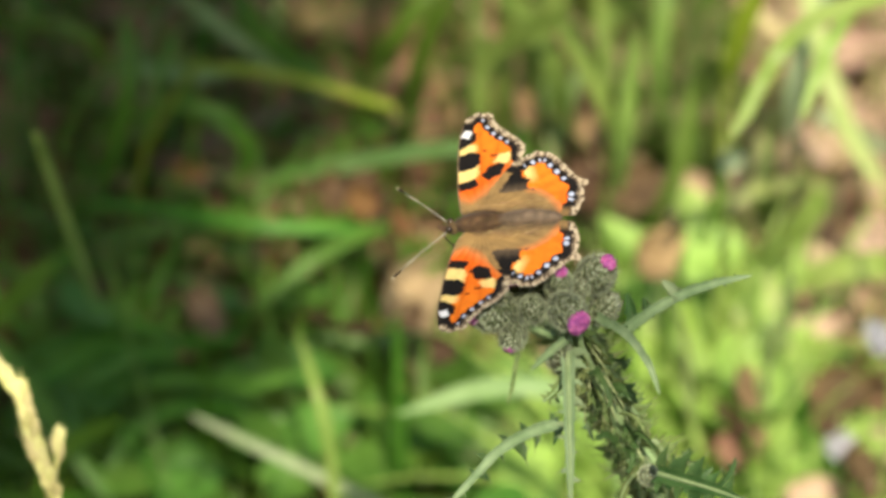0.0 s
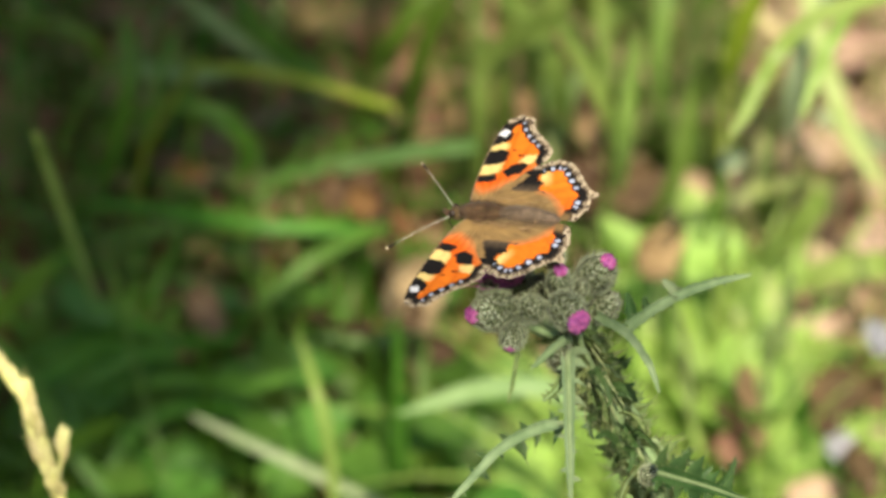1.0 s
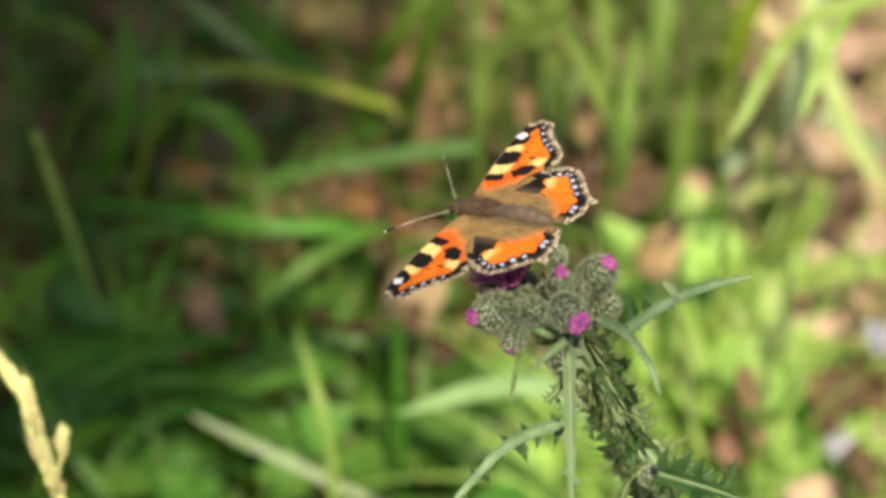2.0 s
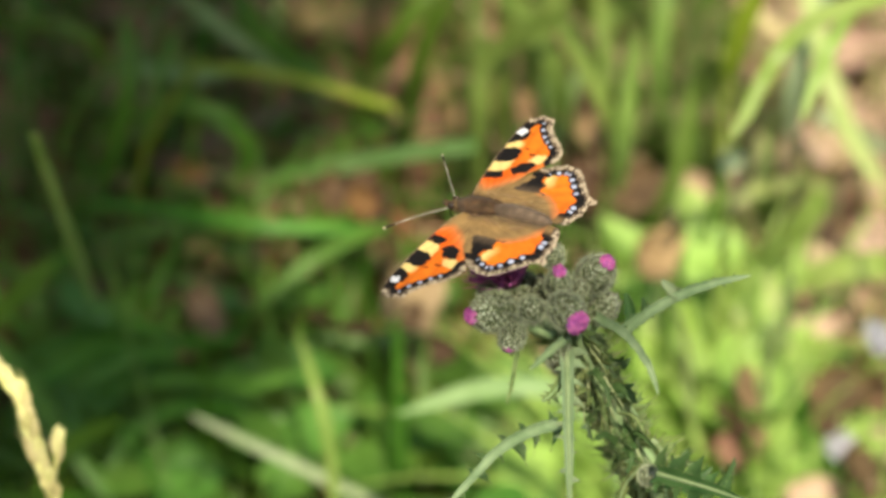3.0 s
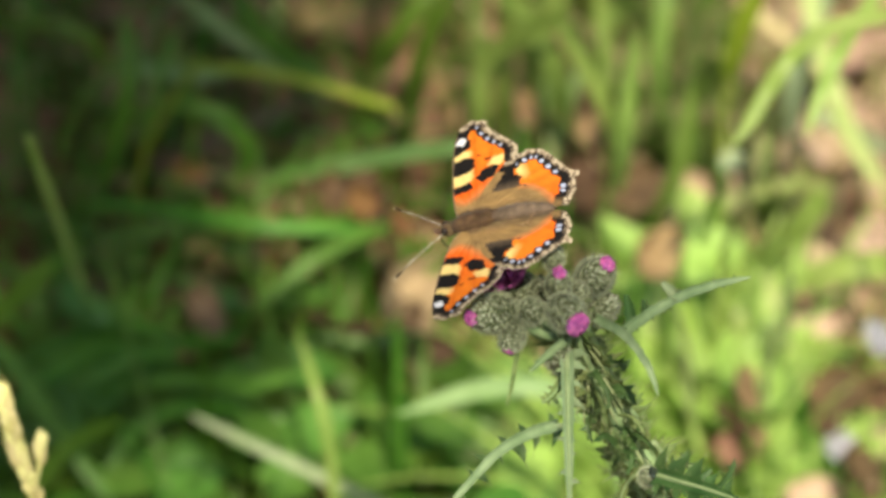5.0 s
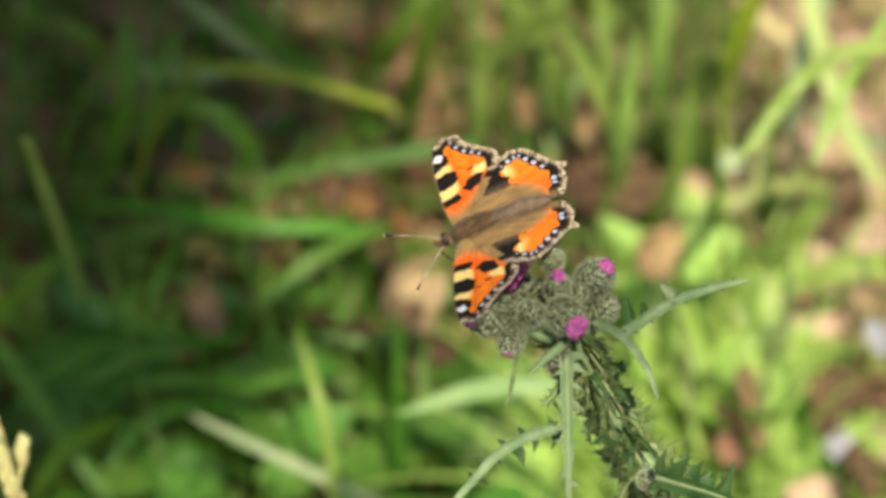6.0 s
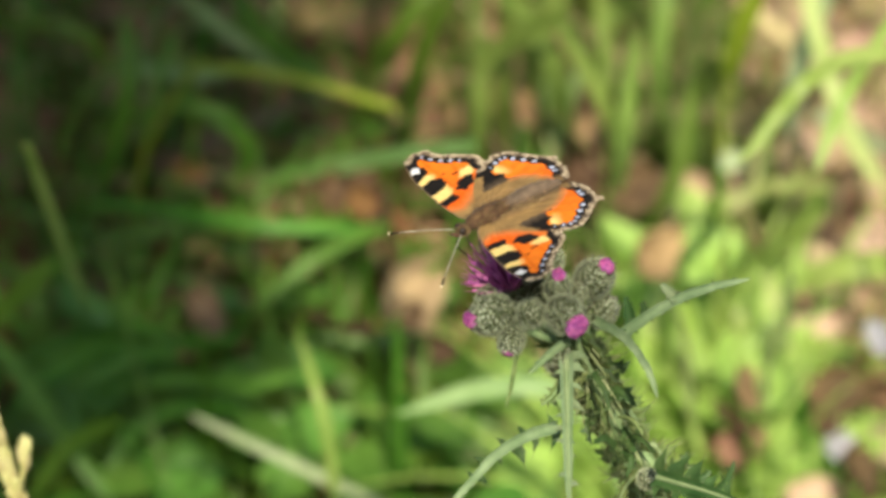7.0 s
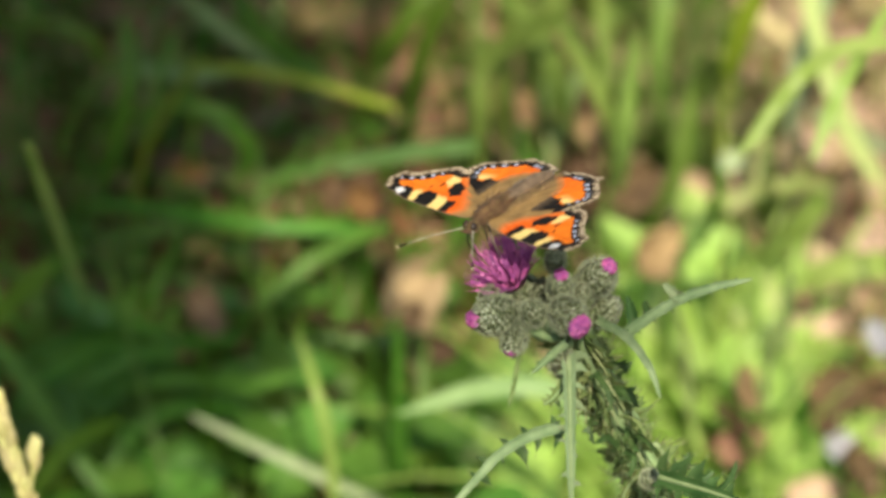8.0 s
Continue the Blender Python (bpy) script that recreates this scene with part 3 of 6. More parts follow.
broad_leaf((0.1294, 0.3505, 0.0909), 0.0118, 0.0126, 1.0, (0.7, 0), PETAL, "pale lilac petal on the soil", name="petal", category="petal", group="petals", seed=20, curl=0.2)
broad_leaf((0.1177, 0.3225, 0.0732), 0.0101, 0.0093, 0.3, (0.7, 0), PETAL, "pale lilac petal on the soil", name="petal", category="petal", group="petals", seed=21, curl=0.2)
broad_leaf((0.0849, 0.3767, 0.1377), 0.0077, 0.0064, 0.3, (0.7, 0), PALE, "bleached scrap of a dead leaf", name="dead_leaf", category="dead leaf", group="dead leaves", seed=22, curl=0.2)
broad_leaf((0.0627, 0.3611, 0.0725), 0.0205, 0.0137, 0.9, FACE, SUNLIT_HERB, "lime-green broad leaf among the grass", seed=31)
broad_leaf((0.0897, 0.3705, 0.0526), 0.0261, 0.0122, 1.6, FACE, SUNLIT_HERB, "lime-green broad leaf among the grass", seed=32)
broad_leaf((0.1237, 0.3836, 0.0526), 0.0175, 0.0088, 1.2, FACE, SUNNY_GRASS, "bright green broad leaf among the grass", seed=34)
broad_leaf((0.0567, 0.3627, 0.0433), 0.0226, 0.0156, 2.3, FACE, SUNLIT_HERB, "lime-green broad leaf among the grass", seed=35)
broad_leaf((0.0949, 0.3549, 0.0339), 0.0209, 0.0122, 0.6, FACE, SUNLIT_HERB, "lime-green broad leaf among the grass", seed=36)
broad_leaf((0.0027, 0.338, 0.045), 0.0240, 0.0154, 1.6, FACE, SHADED_HERB, "mid-green broad leaf among the grass", seed=37)
broad_leaf((0.037, 0.3347, 0.041), 0.0240, 0.0154, 0.6, FACE, SUNLIT_HERB, "lime-green broad leaf among the grass", seed=38)
broad_leaf((0.0823, 0.3911, 0.046), 0.0247, 0.0141, 1.2, FACE, SUNNY_GRASS, "bright green broad leaf among the grass", seed=39)
blade([(0.0979, 0.4153, 0.0437), (0.088, 0.394, 0.0806), (0.0832, 0.3897, 0.1066), (0.0859, 0.3929, 0.126)], 0.0040, SUNNY_GRASS, "bright green grass blade in the sun", taper=0.5)
blade([(0.0741, 0.347, 0.0246), (0.0781, 0.3479, 0.0568), (0.0876, 0.3536, 0.0791), (0.1029, 0.3646, 0.0922)], 0.0058, SUNNY_GRASS, "bright green grass blade in the sun", taper=0.5)
blade([(-0.0118, 0.4823, 0.0613), (-0.0088, 0.4625, 0.1), (-0.0042, 0.4569, 0.1244), (0.0028, 0.4591, 0.1425)], 0.0057, GRASS, "green upright grass blade", taper=0.4)
blade([(-0.0266, 0.4953, 0.0769), (-0.017, 0.4785, 0.1035), (-0.0079, 0.4786, 0.1192), (-0.0007, 0.4867, 0.1288)], 0.0061, GRASS, "green upright grass blade", taper=0.4)
blade([(0.0284, 0.4748, 0.0836), (0.0295, 0.4615, 0.1143), (0.0355, 0.4637, 0.1325), (0.0399, 0.4705, 0.1407)], 0.0064, TUFT, "green upright grass blade", taper=0.4)
blade([(0.072, 0.469, 0.0766), (0.0678, 0.458, 0.1102), (0.069, 0.4614, 0.1298), (0.0717, 0.4705, 0.1407)], 0.0060, TUFT, "green upright grass blade", taper=0.4)
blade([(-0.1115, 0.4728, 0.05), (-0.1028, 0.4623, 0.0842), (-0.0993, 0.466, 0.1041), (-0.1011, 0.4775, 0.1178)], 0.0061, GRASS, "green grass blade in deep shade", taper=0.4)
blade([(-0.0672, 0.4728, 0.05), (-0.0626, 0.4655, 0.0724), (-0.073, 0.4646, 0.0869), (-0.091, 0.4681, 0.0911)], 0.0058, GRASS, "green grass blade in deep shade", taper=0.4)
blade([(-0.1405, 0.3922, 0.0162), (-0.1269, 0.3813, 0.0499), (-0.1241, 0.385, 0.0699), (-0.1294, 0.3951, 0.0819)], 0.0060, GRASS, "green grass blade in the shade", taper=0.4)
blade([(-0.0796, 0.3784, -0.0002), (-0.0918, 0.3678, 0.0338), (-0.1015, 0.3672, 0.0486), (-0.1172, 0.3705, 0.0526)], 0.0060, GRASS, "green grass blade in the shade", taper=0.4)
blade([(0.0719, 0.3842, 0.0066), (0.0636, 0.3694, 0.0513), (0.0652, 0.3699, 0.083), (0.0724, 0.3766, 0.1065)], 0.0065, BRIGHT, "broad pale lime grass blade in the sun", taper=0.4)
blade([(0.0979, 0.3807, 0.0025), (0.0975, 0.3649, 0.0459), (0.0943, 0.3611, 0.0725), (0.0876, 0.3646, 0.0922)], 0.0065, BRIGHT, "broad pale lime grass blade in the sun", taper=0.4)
blade([(0.0871, 0.3876, 0.0107), (0.0819, 0.3716, 0.0539), (0.0841, 0.3699, 0.083), (0.0927, 0.3755, 0.1052)], 0.0065, SUNNY_GRASS, "broad yellow-green grass blade in the sun", taper=0.4)
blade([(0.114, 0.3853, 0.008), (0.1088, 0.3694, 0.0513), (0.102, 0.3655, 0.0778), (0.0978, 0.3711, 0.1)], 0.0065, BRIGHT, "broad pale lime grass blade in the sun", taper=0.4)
blade([(0.0211, 0.4631, 0.0696), (0.0189, 0.4535, 0.1048), (0.0214, 0.4592, 0.1271), (0.0256, 0.4624, 0.1466)], 0.0053, TUFT, "green upright grass blade", taper=0.4)
blade([(0.0393, 0.469, 0.0766), (0.0358, 0.4569, 0.1088), (0.0275, 0.4592, 0.1271), (0.0168, 0.4579, 0.1412)], 0.0060, TUFT, "green upright grass blade", taper=0.4)
blade([(0.0648, 0.4468, 0.0501), (0.0722, 0.434, 0.0816), (0.0761, 0.4365, 0.1001), (0.0773, 0.4388, 0.1184)], 0.0050, TUFT, "green upright grass blade", taper=0.4)
blade([(0.1121, 0.4678, 0.0752), (0.1114, 0.4557, 0.1075), (0.1158, 0.4592, 0.1271), (0.122, 0.4602, 0.1439)], 0.0060, PALE, "pale straw-green grass blade", taper=0.4)
blade([(0.1463, 0.4487, 0.0835), (0.1335, 0.4353, 0.0987), (0.122, 0.4315, 0.1097), (0.1149, 0.4326, 0.111)], 0.0053, PALE, "pale straw-green grass blade lying flat", taper=0.4)
blade([(-0.0115, 0.3968, 0.0217), (-0.0235, 0.378, 0.0459), (-0.0392, 0.3836, 0.0526), (-0.055, 0.3858, 0.0553)], 0.0081, GRASS, "green grass blade among the grass", taper=0.4)
blade([(-0.0408, 0.4468, 0.0501), (-0.0617, 0.4337, 0.0657), (-0.0808, 0.4266, 0.0727), (-0.1075, 0.4226, 0.068)], 0.0060, GRASS, "green grass blade among the grass", taper=0.4)
blade([(-0.0044, 0.4444, 0.0473), (-0.024, 0.4337, 0.0657), (-0.0434, 0.4266, 0.0727), (-0.0648, 0.4226, 0.068)], 0.0026, GRASS, "green grass blade among the grass", taper=0.4)
broad_leaf((-0.0247, 0.3391, 0.0463), 0.0291, 0.0188, 0.9, FACE, SHADED_HERB, "mid-green broad leaf among the grass", seed=61)
broad_leaf((-0.0077, 0.3627, 0.0433), 0.0278, 0.0156, 1.9, FACE, SHADED_HERB, "mid-green broad leaf among the grass", seed=62)
broad_leaf((-0.0633, 0.3605, 0.0406), 0.0261, 0.0156, 2.4, FACE, SHADED_HERB, "mid-green broad leaf among the grass", seed=63)
broad_leaf((-0.045, 0.5784, 0.04), 0.0314, 0.0240, 1.0, (0.7, 0.1), LITTER, "large pinkish-brown dead leaf", name="dead_leaf", category="dead leaf", group="dead leaves", seed=64, curl=0.3)
broad_leaf((0.0236, 0.4607, 0.09), 0.0218, 0.0091, 1.5, (0.7, 0.1), LITTER, "narrow brown dead leaf", name="dead_leaf", category="dead leaf", group="dead leaves", seed=66, curl=0.3)
broad_leaf((0.0451, 0.4773, 0.07), 0.0218, 0.0109, 1.3, (0.7, 0.1), LITTER, "narrow brown dead leaf", name="dead_leaf", category="dead leaf", group="dead leaves", seed=67, curl=0.3)
broad_leaf((0.1187, 0.3604, 0.05), 0.0179, 0.0108, 0.6, (0.7, 0.1), PALE_LITTER, "pinkish tan dead leaf", name="dead_leaf", category="dead leaf", group="dead leaves", seed=68, curl=0.3)
broad_leaf((0.1314, 0.3452, 0.05), 0.0161, 0.0108, 1.6, (0.7, 0.1), PALE_LITTER, "pinkish tan dead leaf", name="dead_leaf", category="dead leaf", group="dead leaves", seed=69, curl=0.3)
broad_leaf((0.1376, 0.4469, 0.05), 0.0233, 0.0143, 0.6, (0.7, 0.1), PALE_LITTER, "pinkish tan dead leaf", name="dead_leaf", category="dead leaf", group="dead leaves", seed=70, curl=0.3)
broad_leaf((0.1356, 0.5459, 0.05), 0.0277, 0.0129, 0.4, (0.7, 0.1), PALE_LITTER, "pinkish tan dead leaf", name="dead_leaf", category="dead leaf", group="dead leaves", seed=71, curl=0.3)
broad_leaf((0.0609, 0.342, 0.13), 0.0209, 0.0139, 0.9, (0.7, 0.1), LITTER, "pinkish tan dead leaf", name="dead_leaf", category="dead leaf", group="dead leaves", seed=72, curl=0.3)
broad_leaf((0.0874, 0.3263, 0.09), 0.0194, 0.0106, 1.5, (0.7, 0.1), LITTER, "brown dead leaf between the blades", name="dead_leaf", category="dead leaf", group="dead leaves", seed=73, curl=0.3)
broad_leaf((0.1164, 0.4026, 0.05), 0.0197, 0.0125, 0.4, (0.7, 0.1), PALE_LITTER, "brown dead leaf on the soil", name="dead_leaf", category="dead leaf", group="dead leaves", seed=74, curl=0.3)
broad_leaf((0.0856, 0.3152, 0.08), 0.0159, 0.0106, 0.5, (0.7, 0.1), LITTER, "reddish-brown dead leaf on the soil", name="dead_leaf", category="dead leaf", group="dead leaves", seed=75, curl=0.3)
broad_leaf((-0.033, 0.4407, 0.075), 0.0215, 0.0143, 0.6, (0.7, 0.1), DARK_LITTER, "brown dead leaf among the grass", name="dead_leaf", category="dead leaf", group="dead leaves", seed=80, curl=0.3)
broad_leaf((-0.0409, 0.4754, 0.075), 0.0233, 0.0125, 2.2, (0.7, 0.1), DARK_LITTER, "brown dead leaf among the grass", name="dead_leaf", category="dead leaf", group="dead leaves", seed=81, curl=0.3)
broad_leaf((-0.0239, 0.4308, 0.075), 0.0179, 0.0125, 1.3, (0.7, 0.1), DARK_LITTER, "reddish-brown dead leaf among the grass", name="dead_leaf", category="dead leaf", group="dead leaves", seed=82, curl=0.3)
broad_leaf((-0.0067, 0.3622, 0.075), 0.0197, 0.0108, 0.3, (0.7, 0.1), DARK_LITTER, "brown dead leaf among the grass", name="dead_leaf", category="dead leaf", group="dead leaves", seed=83, curl=0.3)
broad_leaf((-0.0317, 0.3713, 0.075), 0.0197, 0.0143, 2.6, (0.7, 0.1), DARK_LITTER, "brown dead leaf among the grass", name="dead_leaf", category="dead leaf", group="dead leaves", seed=85, curl=0.3)
broad_leaf((0.0405, 0.4421, 0.075), 0.0215, 0.0143, 1.2, (0.7, 0.1), DARK_LITTER, "brown dead leaf among the grass", name="dead_leaf", category="dead leaf", group="dead leaves", seed=86, curl=0.3)
broad_leaf((0.0602, 0.4421, 0.075), 0.0179, 0.0143, 0.2, (0.7, 0.1), DARK_LITTER, "brown dead leaf among the grass", name="dead_leaf", category="dead leaf", group="dead leaves", seed=87, curl=0.3)
blade([(-0.0986, 0.4716, 0.0486), (-0.0943, 0.4611, 0.0828), (-0.0894, 0.4648, 0.1027), (-0.0814, 0.4752, 0.1151)], 0.0025, GRASS, "thin green grass blade in shade", taper=0.5)
blade([(-0.1281, 0.4728, 0.05), (-0.1199, 0.4611, 0.0828), (-0.1101, 0.4625, 0.1), (-0.0975, 0.4694, 0.1082)], 0.0022, GRASS, "thin green grass blade in shade", taper=0.5)
blade([(-0.0838, 0.4728, 0.05), (-0.0793, 0.4611, 0.0828), (-0.0805, 0.4637, 0.1014), (-0.0868, 0.4729, 0.1124)], 0.0022, GRASS, "thin green grass blade in shade", taper=0.5)
blade([(-0.117, 0.4811, 0.0599), (-0.0982, 0.464, 0.0863), (-0.0814, 0.4579, 0.0945), (-0.0635, 0.4562, 0.0924)], 0.0022, GRASS, "thin green grass blade in shade", taper=0.5)
broad_leaf((-0.0024, 0.3582, 0.0379), 0.0330, 0.0209, 1.2, FACE, SAGE, "smooth mid-green broad leaf in the sun", seed=91)
broad_leaf((0.0116, 0.3684, 0.0345), 0.0298, 0.0193, 0.5, FACE, SAGE, "smooth mid-green broad leaf in the sun", seed=92)
broad_leaf((-0.0163, 0.3515, 0.0299), 0.0313, 0.0209, 2.0, FACE, SAGE, "smooth mid-green broad leaf in the sun", seed=93)
broad_leaf((0.0011, 0.3883, 0.0271), 0.0267, 0.0160, 2.5, FACE, SAGE, "smooth mid-green broad leaf in the sun", seed=94)


blade([(-0.1063, 0.5109, 0.0700), (-0.0918, 0.5035, 0.0733), (-0.0802, 0.4971, 0.0767), (-0.0708, 0.4949, 0.0800)], 0.0050, SAGE, "dull green grass blade in shade", taper=0.4)
blade([(-0.0869, 0.5240, 0.0900), (-0.0731, 0.5114, 0.0867), (-0.0598, 0.4990, 0.0833), (-0.0486, 0.4913, 0.0800)], 0.0040, SAGE, "dull green grass blade in shade", taper=0.4)
blade([(-0.0684, 0.5458, 0.0500), (-0.0678, 0.5418, 0.0650), (-0.0687, 0.5470, 0.0800)], 0.0056, GRASS, "green grass blade in shade", taper=0.4)
blade([(-0.0923, 0.5155, 0.0300), (-0.0693, 0.5187, 0.0367), (-0.0503, 0.5247, 0.0433), (-0.0368, 0.5239, 0.0500)], 0.0040, TWIG, "bare brown twig on the litter", taper=0.2)
blade([(-0.0883, 0.5036, 0.0200), (-0.0734, 0.5146, 0.0233), (-0.0602, 0.5227, 0.0267), (-0.0430, 0.5293, 0.0300)], 0.0034, TWIG, "bare brown twig on the litter", taper=0.2)
blade([(0.0226, 0.4850, 0.0400), (0.0245, 0.4965, 0.0500), (0.0227, 0.5110, 0.0600), (0.0246, 0.5195, 0.0700)], 0.0055, DARK_LITTER, "dry brown leaf sheath", taper=0.3)
# strip added for a dark gap between blades; darkness put into its colour
blade([(0.0427, 0.4973, 0.0300), (0.0446, 0.5060, 0.0400), (0.0492, 0.5116, 0.0500)], 0.0050, DARK_LITTER, "dry brown leaf sheath", taper=0.3)
blade([(0.0326, 0.4816, 0.0500), (0.0330, 0.4916, 0.0633), (0.0341, 0.5016, 0.0767), (0.0325, 0.5085, 0.0900)], 0.0050, GRASS, "dark green upright grass blade", taper=0.4)
blade([(-0.0582, 0.3889, 0.0700), (-0.0427, 0.4012, 0.0767), (-0.0287, 0.4055, 0.0833), (-0.0138, 0.4065, 0.0900)], 0.0040, FRESH, "bright green grass blade lying across", taper=0.4)
blade([(-0.0817, 0.4348, 0.0600), (-0.0633, 0.4302, 0.0667), (-0.0433, 0.4211, 0.0733), (-0.0218, 0.4158, 0.0800)], 0.0028, FRESH, "green grass blade lying in shade", taper=0.4)
blade([(-0.1361, 0.3452, 0.1000), (-0.1233, 0.3431, 0.1150), (-0.1124, 0.3420, 0.1300)], 0.0060, FRESH, "bright green grass blade in shade", taper=0.4)
blade([(-0.1342, 0.3426, 0.1000), (-0.1228, 0.3350, 0.0867), (-0.1112, 0.3248, 0.0733), (-0.0977, 0.3122, 0.0600)], 0.0052, GRASS, "green grass blade lying in shade", taper=0.4)
blade([(-0.1131, 0.3511, 0.0700), (-0.0944, 0.3564, 0.0767), (-0.0754, 0.3578, 0.0833), (-0.0597, 0.3515, 0.0900)], 0.0037, FRESH, "green grass blade lying in shade", taper=0.4)
blade([(-0.1029, 0.3511, 0.0700), (-0.0787, 0.3482, 0.0767), (-0.0561, 0.3387, 0.0833), (-0.0375, 0.3388, 0.0900)], 0.0040, FRESH, "green grass blade lying in shade", taper=0.4)
blade([(-0.0405, 0.3971, 0.0500), (-0.0289, 0.3925, 0.0533), (-0.0165, 0.3895, 0.0567), (-0.0077, 0.3884, 0.0600)], 0.0036, SAGE, "dull green grass blade over the litter", taper=0.4)
blade([(-0.0041, 0.3443, 0.0600), (-0.0058, 0.3536, 0.0700), (-0.0067, 0.3629, 0.0800), (-0.0041, 0.3722, 0.0900)], 0.0040, GRASS, "green grass blade beside a dead leaf", taper=0.4)
blade([(0.0028, 0.3911, 0.0600), (-0.0007, 0.3956, 0.0700), (-0.0042, 0.4000, 0.0800), (-0.0085, 0.3989, 0.0900)], 0.0040, FRESH, "green grass blade beside a dead leaf", taper=0.4)
blade([(0.0961, 0.5225, 0.0900), (0.1086, 0.5099, 0.0867), (0.1208, 0.4960, 0.0833), (0.1312, 0.4853, 0.0800)], 0.0040, STRAW, "dry straw-coloured grass blade", taper=0.4)
blade([(0.0897, 0.4728, 0.0500), (0.0913, 0.4797, 0.0633), (0.0875, 0.4866, 0.0767), (0.0841, 0.4843, 0.0900)], 0.0036, OLIVE, "olive grass blade among the grass", taper=0.4)
blade([(0.1006, 0.4698, 0.0500), (0.1045, 0.4809, 0.0600), (0.1080, 0.4861, 0.0700), (0.1131, 0.4883, 0.0800)], 0.0034, OLIVE, "olive grass blade among the grass", taper=0.4)
blade([(0.0784, 0.4468, 0.0500), (0.0980, 0.4602, 0.0567), (0.1157, 0.4578, 0.0633), (0.1273, 0.4482, 0.0700)], 0.0040, OLIVE, "olive grass blade lying in the sun", taper=0.4)
blade([(0.1056, 0.4109, 0.0800), (0.1111, 0.4098, 0.0900), (0.1167, 0.4100, 0.1000)], 0.0042, SUNNY_GRASS, "bright green grass blade", taper=0.4)
broad_leaf((-0.0832, 0.4801, 0.0500), 0.0100, 0.0080, 0.0, (0.7, 0.1), RUSSET, "small russet dead leaf among the grass", name="dead_leaf", category="dead leaf", group="dead leaves", seed=120, curl=0.4)
broad_leaf((-0.0270, 0.4269, 0.0800), 0.0130, 0.0104, 0.8, (0.7, 0.1), RUSSET, "small russet dead leaf among the grass", name="dead_leaf", category="dead leaf", group="dead leaves", seed=121, curl=0.4)
broad_leaf((-0.0143, 0.4022, 0.0900), 0.0140, 0.0112, 1.6, (0.7, 0.1), RUSSET, "small russet dead leaf among the grass", name="dead_leaf", category="dead leaf", group="dead leaves", seed=122, curl=0.4)
broad_leaf((-0.0593, 0.5054, 0.0400), 0.0120, 0.0096, 2.4, (0.7, 0.1), RUSSET, "small russet dead leaf among the grass", name="dead_leaf", category="dead leaf", group="dead leaves", seed=123, curl=0.4)
# dark pieces laid over the green to stand for gaps in it
broad_leaf((0.1168, 0.3344, 0.0850), 0.0200, 0.0130, 0.0, (0.7, 0.1), DARK_LITTER, "dark brown leaf piece that stands for a gap", name="dead_leaf", category="dead leaf", group="dead leaves", seed=130, curl=0.4)
broad_leaf((0.1122, 0.3287, 0.0800), 0.0140, 0.0110, 0.7, (0.7, 0.1), DARK_LITTER, "dark brown leaf piece that stands for a gap", name="dead_leaf", category="dead leaf", group="dead leaves", seed=131, curl=0.4)
broad_leaf((0.1187, 0.3035, 0.0800), 0.0180, 0.0120, 1.4, (0.7, 0.1), DARK_LITTER, "dark brown leaf piece that stands for a gap", name="dead_leaf", category="dead leaf", group="dead leaves", seed=132, curl=0.4)
broad_leaf((0.0831, 0.3135, 0.0900), 0.0160, 0.0130, 2.1, (0.7, 0.1), DARK_LITTER, "dark brown leaf piece that stands for a gap", name="dead_leaf", category="dead leaf", group="dead leaves", seed=133, curl=0.4)
broad_leaf((0.1302, 0.3511, 0.0700), 0.0160, 0.0120, 2.8, (0.7, 0.1), DARK_LITTER, "dark brown leaf piece that stands for a gap", name="dead_leaf", category="dead leaf", group="dead leaves", seed=134, curl=0.4)
broad_leaf((0.1305, 0.4757, 0.0500), 0.0160, 0.0130, 3.5, (0.7, 0.1), DARK_LITTER, "dark brown leaf piece that stands for a gap", name="dead_leaf", category="dead leaf", group="dead leaves", seed=135, curl=0.4)


def herb_plant(where, leaves, size, height, material, label, seed):
    """A low herb: broad leaves on thin stalks that rise from one root."""
    rng = random.Random(seed)
    root = thing("ground_herb", label, "herb", where, "low herbs")
    for k in range(leaves):
        a = 2 * math.pi * k / leaves + rng.uniform(-0.4, 0.4)
        s, z = size * rng.uniform(0.7, 1.15), height * rng.uniform(0.5, 1.0)
        c = Vector((math.cos(a) * size * 0.75, math.sin(a) * size * 0.75, z))
        bm = bmesh.new()
        leaf_flat(bm, c, s, s * rng.uniform(0.5, 0.75), a, (rng.uniform(0.1, 0.7), rng.uniform(-0.3, 0.2)), 0.2, rng)
        leaf = part("leaf", bm, material, root)
        bm = bmesh.new()
        tube(bm, spline([(0, 0, -0.003), (c.x * 0.3, c.y * 0.3, z * 0.7), (c.x * 0.6, c.y * 0.6, z + 0.003)], 4), 0.0008, 5)
        part("leaf_stalk", bm, material, leaf)
    return root


lime = herb_plant((0.070, 0.40, 0), 6, 0.030, 0.07, SUNLIT_HERB, "lime-green low herb in full sun", 71)
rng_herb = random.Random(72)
dusky = herb_plant((-0.06, 0.38, 0), 6, 0.024, 0.07, SHADED_HERB, "mid-green low herb in the shade", 73)
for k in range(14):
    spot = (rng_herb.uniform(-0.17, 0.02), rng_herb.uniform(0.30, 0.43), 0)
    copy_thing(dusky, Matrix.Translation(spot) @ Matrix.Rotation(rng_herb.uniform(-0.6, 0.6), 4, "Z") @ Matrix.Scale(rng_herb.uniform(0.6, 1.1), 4))
